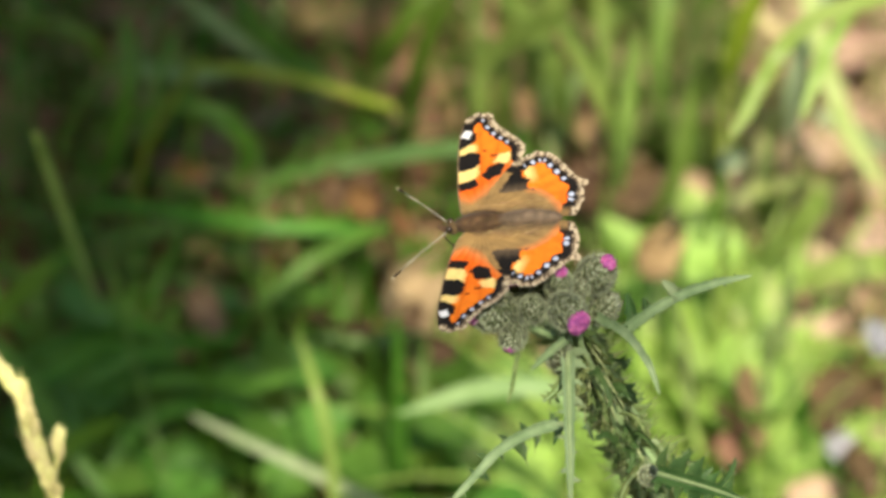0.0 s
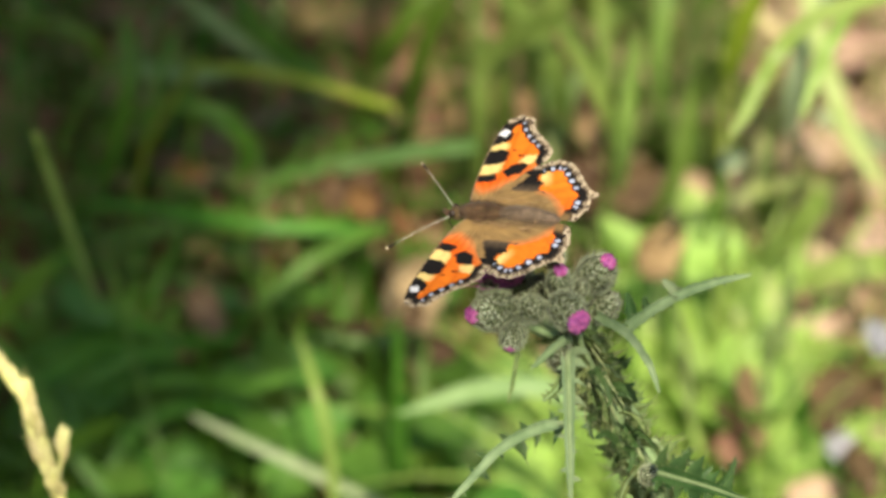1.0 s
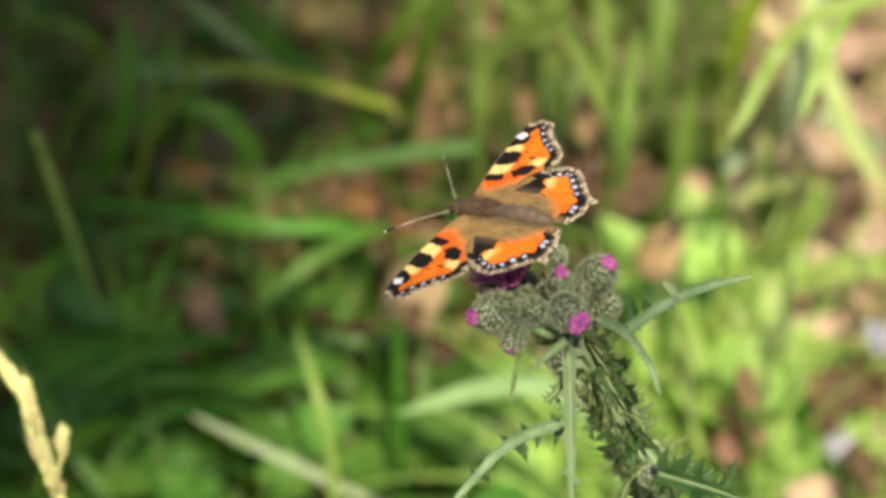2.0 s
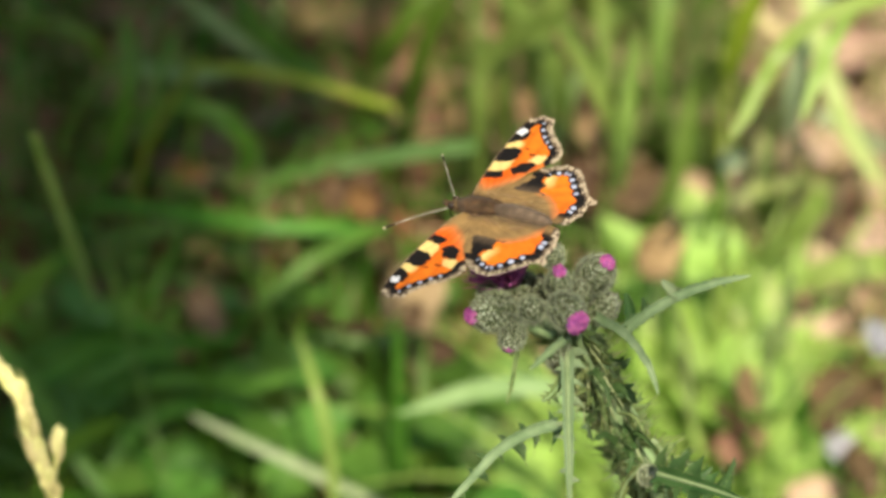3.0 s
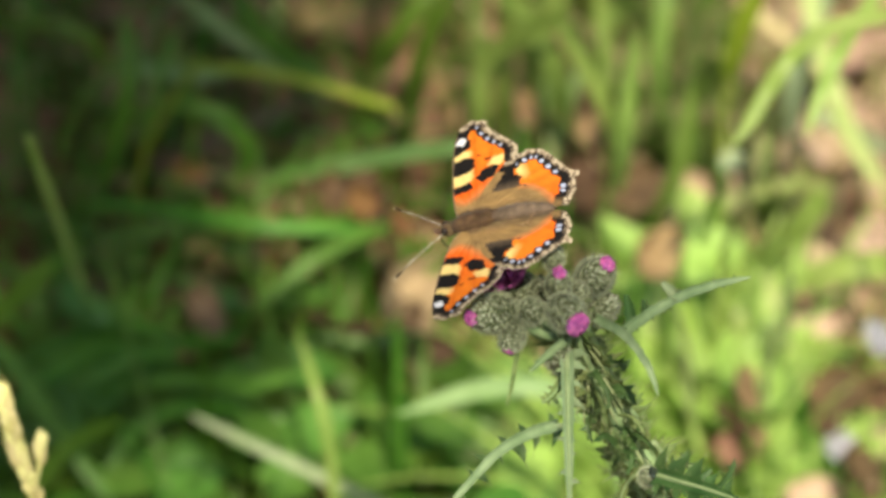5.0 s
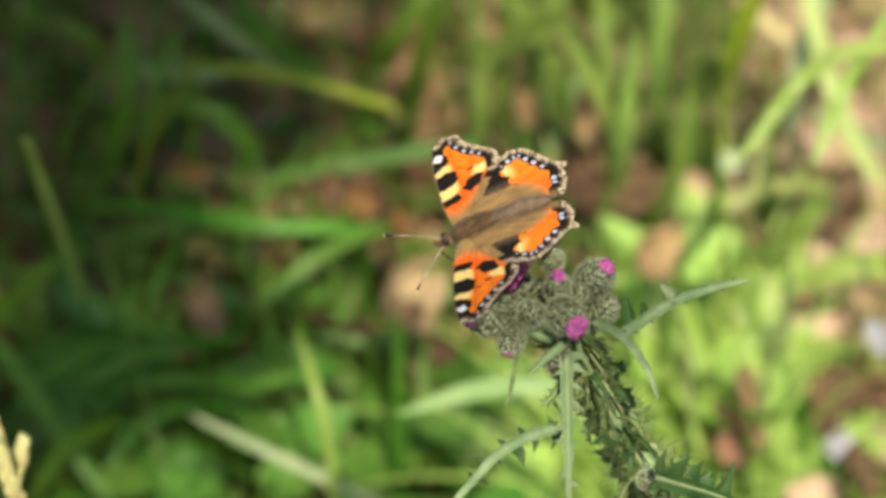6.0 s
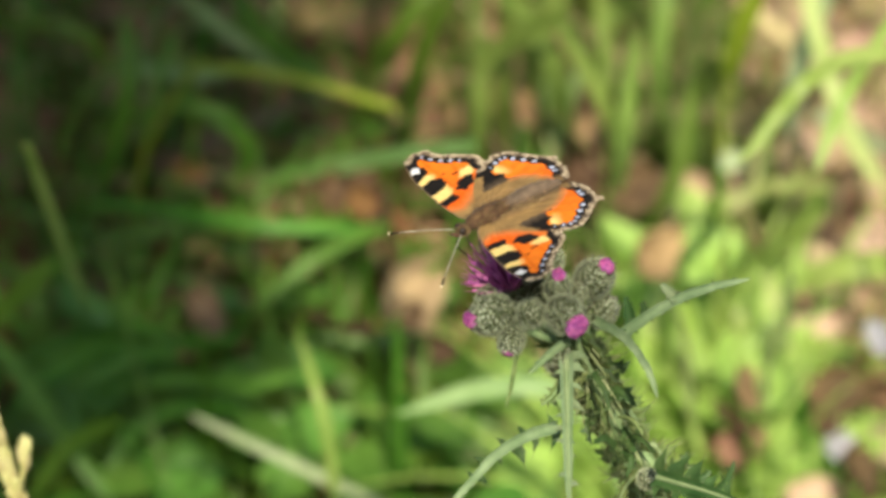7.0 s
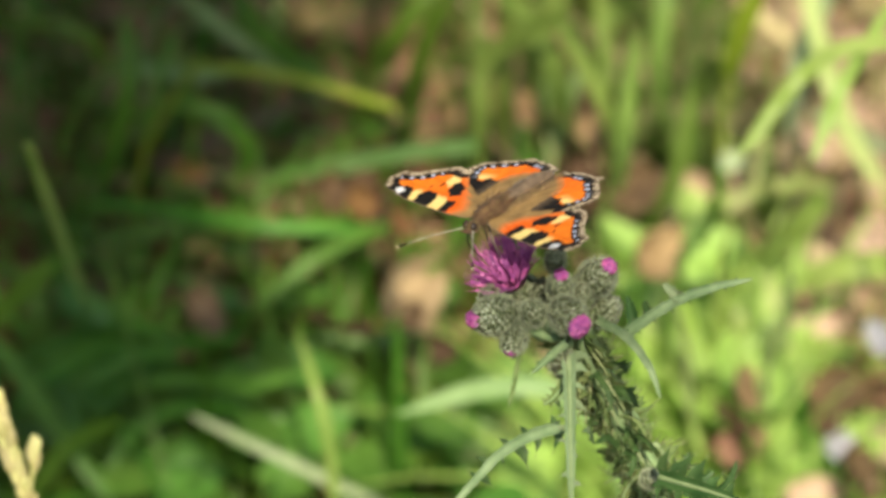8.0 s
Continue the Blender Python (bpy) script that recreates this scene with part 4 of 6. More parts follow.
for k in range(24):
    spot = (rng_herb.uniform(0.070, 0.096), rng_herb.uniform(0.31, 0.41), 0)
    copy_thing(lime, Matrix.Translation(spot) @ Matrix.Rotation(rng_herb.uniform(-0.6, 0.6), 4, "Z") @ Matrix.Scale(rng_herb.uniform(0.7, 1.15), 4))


# ---- unseen tree added to shade the left of the meadow ----
def shade_tree():
    """An unseen tree, added to cast dappled shade: a leaning trunk, limbs that reach over the meadow, and a loose crown
    of toothed leaves.
    """
    rng = random.Random(21)
    home = Vector((-1.18, -1.37, 0))
    root = thing("hazel_tree", "unseen tree added to shade the meadow", "tree", home)
    trunk = spline([(0, 0, -0.02), (0.03, 0.02, 0.7), (0.14, 0.06, 1.4), (0.24, 0.10, 2.1), (0.30, 0.12, 2.9)], 8)
    bm = bmesh.new()
    tube(bm, trunk, [0.045 - 0.032 * k / (len(trunk) - 1) for k in range(len(trunk))], 12)
    part("trunk", bm, TWIG, root, "brown bark")
    slant = 1 / math.tan(radians(SUN_UP))
    LONG = (5, 7, 9, 11, 12)
    limbs = []
    for k in range(13):
        foot = trunk[16 + k]
        a = 2.4 * k
        reach = Vector((1.18, 0.11 - 0.018 * k, 0)) if k in LONG else Vector((math.cos(a), math.sin(a), 0)) * rng.uniform(0.5, 0.9)
        line = spline([foot, foot + reach * 0.5 + Vector((0, 0, 0.16)), foot + reach + Vector((0, 0, 0.20))], 14)
        bm = bmesh.new()
        tube(bm, line, [0.013 - 0.010 * i / (len(line) - 1) for i in range(len(line))], 7)
        part("limb", bm, TWIG, root)
        limbs.append(line)
    bm = bmesh.new()
    for k in range(8000):
        limb = limbs[rng.choice(LONG)] if k % 3 else rng.choice(limbs)
        p = rng.choice(limb[13:] if k % 3 else limb[6:]) + Vector([rng.gauss(0, 0.13) for _ in range(3)])
        q = p + home
        if q.z < 1.6:
            continue

        def shadow(z):
            return Vector((q.x - (q.z - z) * slant * SUN_FROM[0], q.y - (q.z - z) * slant * SUN_FROM[1]))

        # leaf skipped where its shadow would fall on thistle, seed head or sunlit meadow
        low, flower, seed, grass = shadow(0.05), shadow(0.42), shadow(0.31), shadow(0.14)
        if rng.random() < (0.83 if low.y < 0.41 else 0.80 if low.y < 0.45 else 0.50 if low.y < 0.52 else 0.35 if low.x > -0.09 else 0.0) or low.x > -0.05 + 0.12 * max(0.0, low.y - 0.40) + rng.uniform(-0.07, 0.02) or flower.x > -0.035 and abs(flower.y) < 0.055 or seed.x > -0.125 and abs(seed.y - 0.070) < 0.042 or grass.x > -0.043 and abs(grass.y - 0.375) < 0.062:
            continue
        s = rng.uniform(0.035, 0.06)
        leaf_flat(bm, p, s, s * 0.72, rng.uniform(0, 6.28), (rng.uniform(-0.5, 0.5), rng.uniform(-0.5, 0.5)), 0.2, rng, 0.08)
    tagged(part("crown", bm, SCREEN_LEAF, root), kind="stuff")
    return root


shade_tree()


# ---- unseen bramble bushes added to block sky light on the left ----
def bramble(where, spread, height, count, seed):
    """An unseen bramble bush, added to darken the left edge: arching canes and many toothed leaves."""
    rng = random.Random(seed)
    root = thing("bramble_bush", "unseen bramble bush added to block sky light", "bush", where, "bramble bushes")
    canes = []
    for k in range(9):
        a = rng.uniform(0, 2 * math.pi)
        reach = Vector((math.cos(a) * spread[0], math.sin(a) * spread[1], 0))
        line = spline([(0.02 * math.cos(a), 0.02 * math.sin(a), -0.01), reach * 0.3 + Vector((0, 0, height * 0.75)), reach * 0.7 + Vector((0, 0, height * rng.uniform(0.8, 1.0))), reach + Vector((0, 0, height * 0.6))], 8)
        bm = bmesh.new()
        tube(bm, line, [0.004 - 0.0025 * i / len(line) for i in range(len(line))], 6)
        part("cane", bm, TWIG, root)
        canes.append(line)
    bm = bmesh.new()
    for _ in range(count):
        p = rng.choice(rng.choice(canes)[3:]) + Vector([rng.gauss(0, 0.06) for _ in range(3)])
        if p.z < 0.02 or p.x + where[0] > -0.24:
            continue
        s = rng.uniform(0.03, 0.06)
        leaf_flat(bm, p, s, s * 0.65, rng.uniform(0, 6.28), (rng.uniform(-0.6, 0.6), rng.uniform(-0.6, 0.6)), 0.2, rng, 0.08)
    tagged(part("crown", bm, SCREEN_LEAF, root), kind="stuff")


bramble((-0.46, 0.72, 0), (0.18, 0.26), 0.75, 1500, 21)
bramble((-0.56, 0.25, 0), (0.20, 0.24), 0.70, 1000, 23)


# ---- thistle ----
def flower_head(parent, centre, size, axis, florets=0, tuft=0.0, open_=0.3, seed=1, pale=0.0, name="flower_head"):
    """An egg-shaped head of spiny overlapping bracts with purple florets at its mouth. size: radius and half length in mm."""
    rng = random.Random(seed)
    r, h = size[0] * 0.87 * MM, size[1] * 0.90 * MM
    turn = Vector(axis).normalized().to_track_quat("Z", "Y").to_matrix()
    bm = bmesh.new()
    ellipsoid(bm, (0, 0, 0), (r * 0.93, r * 0.93, h * 0.95), None, 14, 9)
    tone = bm.loops.layers.color.new("tone")
    for f in bm.faces:
        for l in f.loops:
            l[tone] = (0.27, 0.30, 0.20, 1)
    count = int(95 + 4.6 * size[0] * size[1])
    for k in range(count):
        t = (k + 0.5) / count
        z = max(-0.95, min(0.98, -0.93 + (1.78 if florets else 1.92) * t + rng.uniform(-0.035, 0.035)))
        ring = math.sqrt(max(0.02, 1 - z * z))
        a = k * 2.39996 + rng.uniform(-0.22, 0.22)
        p = Vector((r * ring * math.cos(a), r * ring * math.sin(a), h * z))
        out = Vector((math.cos(a) * ring / r, math.sin(a) * ring / r, z / h)).normalized()
        up = (Vector((0, 0, 1)) - out * out.z).normalized()
        side = out.cross(up)
        w, long = r * 0.118, h * 0.19 * (0.85 + 0.35 * t)
        up = (up + Vector([rng.uniform(-0.38, 0.38) for _ in range(3)])).normalized()
        a0, a1 = bm.verts.new(p - side * w - out * r * 0.05), bm.verts.new(p + side * w - out * r * 0.05)
        b0, b1 = bm.verts.new(p - side * w * 0.85 + up * long * 0.5 + out * r * 0.05), bm.verts.new(p + side * w * 0.85 + up * long * 0.5 + out * r * 0.05)
        ridge = bm.verts.new(p + up * long * 0.38 + out * r * 0.10)
        neck0, neck1 = bm.verts.new(p - side * w * 0.22 + up * long * 0.95 + out * r * 0.09), bm.verts.new(p + side * w * 0.22 + up * long * 0.95 + out * r * 0.09)
        tip = bm.verts.new(p + up * long * 1.35 + out * r * rng.uniform(0.10, 0.20))
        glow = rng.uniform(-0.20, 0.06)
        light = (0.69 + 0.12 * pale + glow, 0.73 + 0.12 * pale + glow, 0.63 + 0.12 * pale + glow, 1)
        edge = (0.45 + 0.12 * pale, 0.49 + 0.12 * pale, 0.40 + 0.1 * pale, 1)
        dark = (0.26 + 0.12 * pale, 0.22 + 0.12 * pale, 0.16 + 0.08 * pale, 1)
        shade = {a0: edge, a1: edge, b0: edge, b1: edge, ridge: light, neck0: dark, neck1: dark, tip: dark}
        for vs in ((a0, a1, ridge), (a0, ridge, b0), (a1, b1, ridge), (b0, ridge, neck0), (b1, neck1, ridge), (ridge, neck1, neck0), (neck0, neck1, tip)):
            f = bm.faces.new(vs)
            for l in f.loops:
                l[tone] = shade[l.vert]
    # cobweb hairs between the bracts
    for _ in range(int(count * 4)):
        z, a = rng.uniform(-0.8, 0.85), rng.uniform(0, 6.283)
        ring = math.sqrt(1 - z * z)
        p = Vector((r * ring * math.cos(a), r * ring * math.sin(a), h * z)) * 1.04
        d = Vector([rng.uniform(-1, 1) for _ in range(3)]) * r * 0.35
        q = p + d
        e = Vector([rng.uniform(-1, 1) for _ in range(3)]).normalized() * 0.00007
        f = bm.faces.new((bm.verts.new(p - e), bm.verts.new(p + e), bm.verts.new(q)))
        for l in f.loops:
            l[tone] = (0.66, 0.70, 0.56, 1)
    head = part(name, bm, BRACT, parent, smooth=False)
    head.matrix_basis = Matrix.Translation(centre) @ turn.to_4x4()
    if florets:
        bm = bmesh.new()
        mouth = h * 0.80
        for k in range(florets):
            s = math.sqrt((k + 0.5) / florets)
            a = k * 2.39996
            foot = Vector((math.cos(a), math.sin(a), 0)) * s * r * (0.5 if open_ > 0.2 else 0.36) + Vector((0, 0, mouth - 0.3 * MM))
            way = (Vector((math.cos(a), math.sin(a), 0)) * s * open_ + Vector((0, 0, 1)) + Vector([rng.uniform(-0.12, 0.12) for _ in range(3)])).normalized()
            long = tuft * MM * (rng.uniform(0.75, 1.1) if open_ > 0.4 else rng.uniform(0.92, 1.02) * (1 - 0.45 * s * s))
            bend = Vector((math.cos(a), math.sin(a), 0)) * s * open_ * 0.5 * long
            line = [foot, foot + way * long * 0.5, foot + way * long + bend * 0.4]
            rings = tube(bm, [Vector(p) for p in line], [0.00016, 0.00022, 0.00026] if open_ > 0.4 else [0.00030, 0.00038, 0.00034], 4)
            if open_ > 0.4:
                for v in rings[-1]:
                    if rng.random() < 0.8:
                        p = v.co.copy()
                        away = (p - line[2]).normalized() * 0.0007 + way * 0.0022
                        e = Vector((0.0001, 0.0001, -0.0001))
                        bm.faces.new((bm.verts.new(p - e), bm.verts.new(p + e), bm.verts.new(p + away)))
        part("floret_tuft", bm, FLORET, head, "magenta-purple florets")
    return head


def spiny_leaf(parent, points, width, lobes, reach, seed, material=None, facing=None, rib=0.07, name="leaf", droop=0.3, label=""):
    """A narrow thistle leaf: a fleshy wavy blade, channelled along its midrib, with folded lobes on both sides that end in spines."""
    rng = random.Random(seed)
    line = spline(points, 8)
    n = len(line) - 1
    face = facing or VIEW_BACK
    bm, lobe, spines = bmesh.new(), bmesh.new(), bmesh.new()
    widths = [width * (1.05 - 0.45 * k / n) * (1 - 0.9 * (k / n) ** 7) for k in range(n + 1)]
    rows = []

    def frame_at(i):
        way = (line[min(i + 1, n)] - line[max(i - 1, 0)]).normalized()
        across = way.cross(face).normalized()
        return way, across, across.cross(way)

    for i, p in enumerate(line):
        way, across, up = frame_at(i)
        w = widths[i] / 2
        wave = [0.25 * w * noise.noise(Vector((i * 0.55, seed * 1.7 + o, 2))) for o in (-1, 1)]
        rows.append([bm.verts.new(p + across * w * o + up * (w * 0.75 * o * o + (wave[0] if o < 0 else wave[1]) * abs(o)) + across * o * abs(o) * wave[o > 0]) for o in (-1, -0.5, 0, 0.5, 1)])
    for p, q in zip(rows, rows[1:]):
        for k in range(4):
            bm.faces.new((p[k], p[k + 1], q[k + 1], q[k]))

    def spine(q, d, long, thick):
        d = d.normalized()
        e = d.orthogonal().normalized() * thick
        u = d.cross(e)
        top = spines.verts.new(q + d * long)
        base = [spines.verts.new(q + o) for o in (e, u * 0.87 - e * 0.5, -u * 0.87 - e * 0.5)]
        for k in range(3):
            spines.faces.new((base[k], base[(k + 1) % 3], top))

    for k in range(lobes):
        for s in (-1, 1):
            t = 0.95 * (k + 0.5 + 0.22 * s + rng.uniform(-0.2, 0.2)) / lobes
            i = min(n - 1, max(1, int(t * n)))
            p = line[i]
            way, across, up = frame_at(i)
            size = reach * rng.uniform(0.4, 1.1) * (1 - 0.65 * t)
            c = p + across * s * widths[i] * 0.40 + up * widths[i] * 0.15
            lean = (across * s + way * rng.uniform(0.0, 0.7) + up * rng.uniform(-droop - 0.2, 0.6)).normalized()
            tip = c + lean * size
            half = way * size * rng.uniform(0.32, 0.48)
            fold = up * size * rng.uniform(0.10, 0.24)
            low, high, mid = c - half * 0.7 + lean * size * 0.42 + fold, c + half * 0.6 + lean * size * 0.52 + fold * 0.8, c + lean * size * 0.45
            vs = [lobe.verts.new(q) for q in (c - half, low, tip, high, c + half, mid, c)]
            for face_ in ((0, 1, 5, 6), (1, 2, 5), (2, 3, 5), (3, 4, 6, 5)):
                lobe.faces.new([vs[j] for j in face_])
            spine(tip, lean, min(0.0016, size * 0.5), 0.00010)
            spine(low, lean - way * 0.7, min(0.0010, size * 0.3), 0.00007)
            spine(high, lean + way * 0.7, min(0.0010, size * 0.3), 0.00007)
    for i in range(2, n, 2):
        way, across, up = frame_at(i)
        for s in (-1, 1):
            if rng.random() < 0.7:
                spine(rows[i][0 if s < 0 else 4].co, across * s + way * 0.5, rng.uniform(0.0004, 0.0009), 0.00007)
    leaf = part(name, bm, material or THISTLE, parent, label)
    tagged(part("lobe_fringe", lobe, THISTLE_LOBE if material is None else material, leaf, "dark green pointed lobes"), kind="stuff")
    tagged(part("spine_fringe", spines, SPINE, leaf), kind="stuff")
    if rib:
        bm = bmesh.new()
        tube(bm, [p + face * 0.0001 for p in line], [width * rib * (1 - 0.8 * k / n) + 0.0001 for k in range(n + 1)], 6)
        part("midrib", bm, THISTLE_RIB, leaf)
    return leaf


def thistle():
    """A marsh thistle: a spiny-winged stem, a crowded cluster of heads at its top and narrow spiny leaves."""
    plant = thing("thistle", "flowering thistle with purple heads and spiny green leaves", "thistle", FOCUS)
    o = Vector(FOCUS)

    def at(*places):
        return [Vector(p) - o for p in places]

    # main stem, from the soil up to the cluster
    line = spline(at((0.055, 0.03, -0.005), (0.058, 0.022, 0.15), (0.0417, -0.0038, 0.3533), (0.0372, -0.003, 0.3697), (0.0321, -0.0053, 0.3857), (0.0269, -0.0073, 0.3988), (0.0235, -0.009, 0.4093)), 9)
    n = len(line) - 1
    bm = bmesh.new()
    tube(bm, line, [0.0030 - 0.0013 * k / n for k in range(n + 1)], 10)
    stem = part("stem", bm, THISTLE_RIB, plant, "pale ribbed stem")
    rng = random.Random(31)
    for w in range(5):
        bm, spines = bmesh.new(), bmesh.new()
        turn = 2 * math.pi * w / 5 + 0.5
        for k in range(8, n - 1):
            for half in (0.0, 0.5):
                p = line[k].lerp(line[k + 1], half)
                way = (line[k + 1] - line[k]).normalized()
                side = Vector((0.2, 0.9, 0.1))
                side = (side - way * side.dot(way)).normalized()
                out = side * math.cos(turn) + way.cross(side) * math.sin(turn)
                size = rng.uniform(0.0015, 0.0050)
                tip = p + out * (0.0022 + size) + way * rng.uniform(-0.003, 0.003) + Vector([rng.uniform(-1, 1) for _ in range(3)]) * 0.0012
                foot = out * 0.0012
                wide = way * rng.uniform(0.0013, 0.0026)
                a, b, c = bm.verts.new(p - wide + foot), bm.verts.new(p + wide + foot), bm.verts.new(tip)
                d = bm.verts.new(p + out * 0.0035 + wide * 0.55)
                e = bm.verts.new(p + out * 0.0035 - wide * 0.55 + way.cross(out) * 0.0008)
                for vs in ((a, e, c), (a, c, b), (b, c, d)):
                    bm.faces.new(vs)
                for q in (tip, d.co.copy(), e.co.copy()):
                    way2 = (q - p).normalized()
                    s0 = [spines.verts.new(q + way * 0.00011), spines.verts.new(q - way * 0.00011), spines.verts.new(q + way2 * 0.0021)]
                    spines.faces.new(s0)
        part("stem_wing", bm, THISTLE_DARK, plant, "dark green spiny stem wing", smooth=False)
        tagged(part("spine_fringe", spines, SPINE, plant, "pale thin spines"), kind="stuff")

    for w in range(8):
        a = 2 * math.pi * w / 8
        rib = []
        for k in range(10, n + 1):
            way = (line[min(k + 1, n)] - line[k - 1]).normalized()
            side = (VIEW_BACK - way * VIEW_BACK.dot(way)).normalized()
            twist = a + 0.035 * k + 0.25 * noise.noise(Vector((k * 0.3, w * 3.1, 1)))
            rib.append(line[k] + (side * math.cos(twist) + way.cross(side) * math.sin(twist)) * (0.0031 + 0.0006 * noise.noise(Vector((k * 0.4, w * 2.3, 5)))))
        bm = bmesh.new()
        tube(bm, rib, 0.00055, 6)
        part("stem_rib", bm, THISTLE_RIB, plant)

    # twisted pale edges and hairs that cling to the stem
    bm = bmesh.new()
    for _ in range(300):
        k = rng.randrange(12, n - 3)
        way = (line[k + 2] - line[k - 2]).normalized()
        out = Vector([rng.uniform(-1, 1) for _ in range(3)])
        out = (out - way * out.dot(way)).normalized()
        p = line[k] + out * rng.uniform(0.0026, 0.0058)
        q = p + (way * rng.choice((-1, 1)) + out * rng.uniform(-0.2, 0.6)).normalized() * rng.uniform(0.002, 0.008)
        bend = (p + q) / 2 + out * rng.uniform(0, 0.0012)
        w = rng.uniform(0.00008, 0.00045)
        strip(bm, spline([p, bend, q], 3), [w, w, w, w, w * 0.7, w * 0.5, w * 0.1], out, 0.2)
    tagged(part("stem_hair", bm, SPINE, plant, "pale straw-coloured hairs and curled edges"), kind="stuff")

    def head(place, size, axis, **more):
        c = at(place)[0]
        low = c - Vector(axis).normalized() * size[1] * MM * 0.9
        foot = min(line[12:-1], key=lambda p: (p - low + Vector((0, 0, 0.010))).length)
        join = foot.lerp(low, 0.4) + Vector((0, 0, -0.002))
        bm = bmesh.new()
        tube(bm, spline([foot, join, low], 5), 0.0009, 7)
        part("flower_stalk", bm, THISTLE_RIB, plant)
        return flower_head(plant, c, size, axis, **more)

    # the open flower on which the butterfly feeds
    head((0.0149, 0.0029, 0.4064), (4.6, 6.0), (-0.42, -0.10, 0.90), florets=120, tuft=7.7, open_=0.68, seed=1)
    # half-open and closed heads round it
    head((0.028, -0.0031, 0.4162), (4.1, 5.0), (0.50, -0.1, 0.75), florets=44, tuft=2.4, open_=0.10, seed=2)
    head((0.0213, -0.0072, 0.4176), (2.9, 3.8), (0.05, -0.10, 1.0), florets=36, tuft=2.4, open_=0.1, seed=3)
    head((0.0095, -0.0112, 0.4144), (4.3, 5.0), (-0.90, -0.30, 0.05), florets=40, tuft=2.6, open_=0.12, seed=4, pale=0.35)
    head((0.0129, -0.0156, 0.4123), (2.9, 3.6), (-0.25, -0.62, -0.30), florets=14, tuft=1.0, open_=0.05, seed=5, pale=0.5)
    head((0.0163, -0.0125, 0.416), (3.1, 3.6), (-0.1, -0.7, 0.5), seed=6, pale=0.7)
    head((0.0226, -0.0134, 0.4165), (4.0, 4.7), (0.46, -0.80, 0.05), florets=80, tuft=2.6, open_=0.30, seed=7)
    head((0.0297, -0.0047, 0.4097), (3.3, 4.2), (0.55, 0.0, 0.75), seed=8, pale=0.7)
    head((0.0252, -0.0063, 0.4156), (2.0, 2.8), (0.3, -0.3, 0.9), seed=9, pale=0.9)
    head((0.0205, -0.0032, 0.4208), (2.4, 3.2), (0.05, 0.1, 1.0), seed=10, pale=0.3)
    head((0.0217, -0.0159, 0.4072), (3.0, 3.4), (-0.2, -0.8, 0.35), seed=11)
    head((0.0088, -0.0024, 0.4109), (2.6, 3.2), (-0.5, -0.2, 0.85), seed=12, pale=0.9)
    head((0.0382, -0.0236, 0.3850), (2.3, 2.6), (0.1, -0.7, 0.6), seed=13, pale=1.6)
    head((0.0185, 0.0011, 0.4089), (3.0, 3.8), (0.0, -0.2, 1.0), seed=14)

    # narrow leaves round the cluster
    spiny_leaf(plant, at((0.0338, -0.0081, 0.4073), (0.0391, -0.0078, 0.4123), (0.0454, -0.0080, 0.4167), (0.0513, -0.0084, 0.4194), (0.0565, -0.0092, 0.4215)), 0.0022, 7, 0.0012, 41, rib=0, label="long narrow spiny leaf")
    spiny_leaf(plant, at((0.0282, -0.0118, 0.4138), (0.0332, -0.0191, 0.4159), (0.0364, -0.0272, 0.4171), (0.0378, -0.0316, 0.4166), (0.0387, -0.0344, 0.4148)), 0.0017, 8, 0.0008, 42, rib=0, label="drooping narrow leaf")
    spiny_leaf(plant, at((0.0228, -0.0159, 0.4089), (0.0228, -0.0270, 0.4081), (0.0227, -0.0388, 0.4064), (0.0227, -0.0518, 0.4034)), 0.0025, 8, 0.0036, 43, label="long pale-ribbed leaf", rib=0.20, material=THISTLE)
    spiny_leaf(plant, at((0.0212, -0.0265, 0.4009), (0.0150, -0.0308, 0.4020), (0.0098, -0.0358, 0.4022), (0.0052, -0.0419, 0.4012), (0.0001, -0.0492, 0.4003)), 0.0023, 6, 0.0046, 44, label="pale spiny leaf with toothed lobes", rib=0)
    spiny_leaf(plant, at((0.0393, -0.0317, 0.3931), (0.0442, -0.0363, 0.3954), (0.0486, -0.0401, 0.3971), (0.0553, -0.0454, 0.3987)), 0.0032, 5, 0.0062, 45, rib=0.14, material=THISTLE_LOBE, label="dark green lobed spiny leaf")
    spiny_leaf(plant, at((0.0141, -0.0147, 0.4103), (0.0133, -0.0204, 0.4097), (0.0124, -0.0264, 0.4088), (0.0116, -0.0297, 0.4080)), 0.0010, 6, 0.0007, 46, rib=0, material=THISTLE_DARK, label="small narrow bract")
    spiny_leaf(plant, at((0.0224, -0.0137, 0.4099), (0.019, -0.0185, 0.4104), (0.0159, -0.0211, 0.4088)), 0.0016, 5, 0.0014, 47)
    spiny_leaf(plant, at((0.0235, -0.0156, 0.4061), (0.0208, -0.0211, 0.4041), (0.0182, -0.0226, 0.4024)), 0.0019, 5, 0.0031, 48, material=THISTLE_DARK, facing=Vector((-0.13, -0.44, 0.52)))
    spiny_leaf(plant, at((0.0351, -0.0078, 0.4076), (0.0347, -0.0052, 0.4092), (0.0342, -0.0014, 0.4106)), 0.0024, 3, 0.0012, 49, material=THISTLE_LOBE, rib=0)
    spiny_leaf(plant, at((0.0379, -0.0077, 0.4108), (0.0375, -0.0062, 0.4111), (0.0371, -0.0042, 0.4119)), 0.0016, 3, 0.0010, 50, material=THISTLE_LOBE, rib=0)
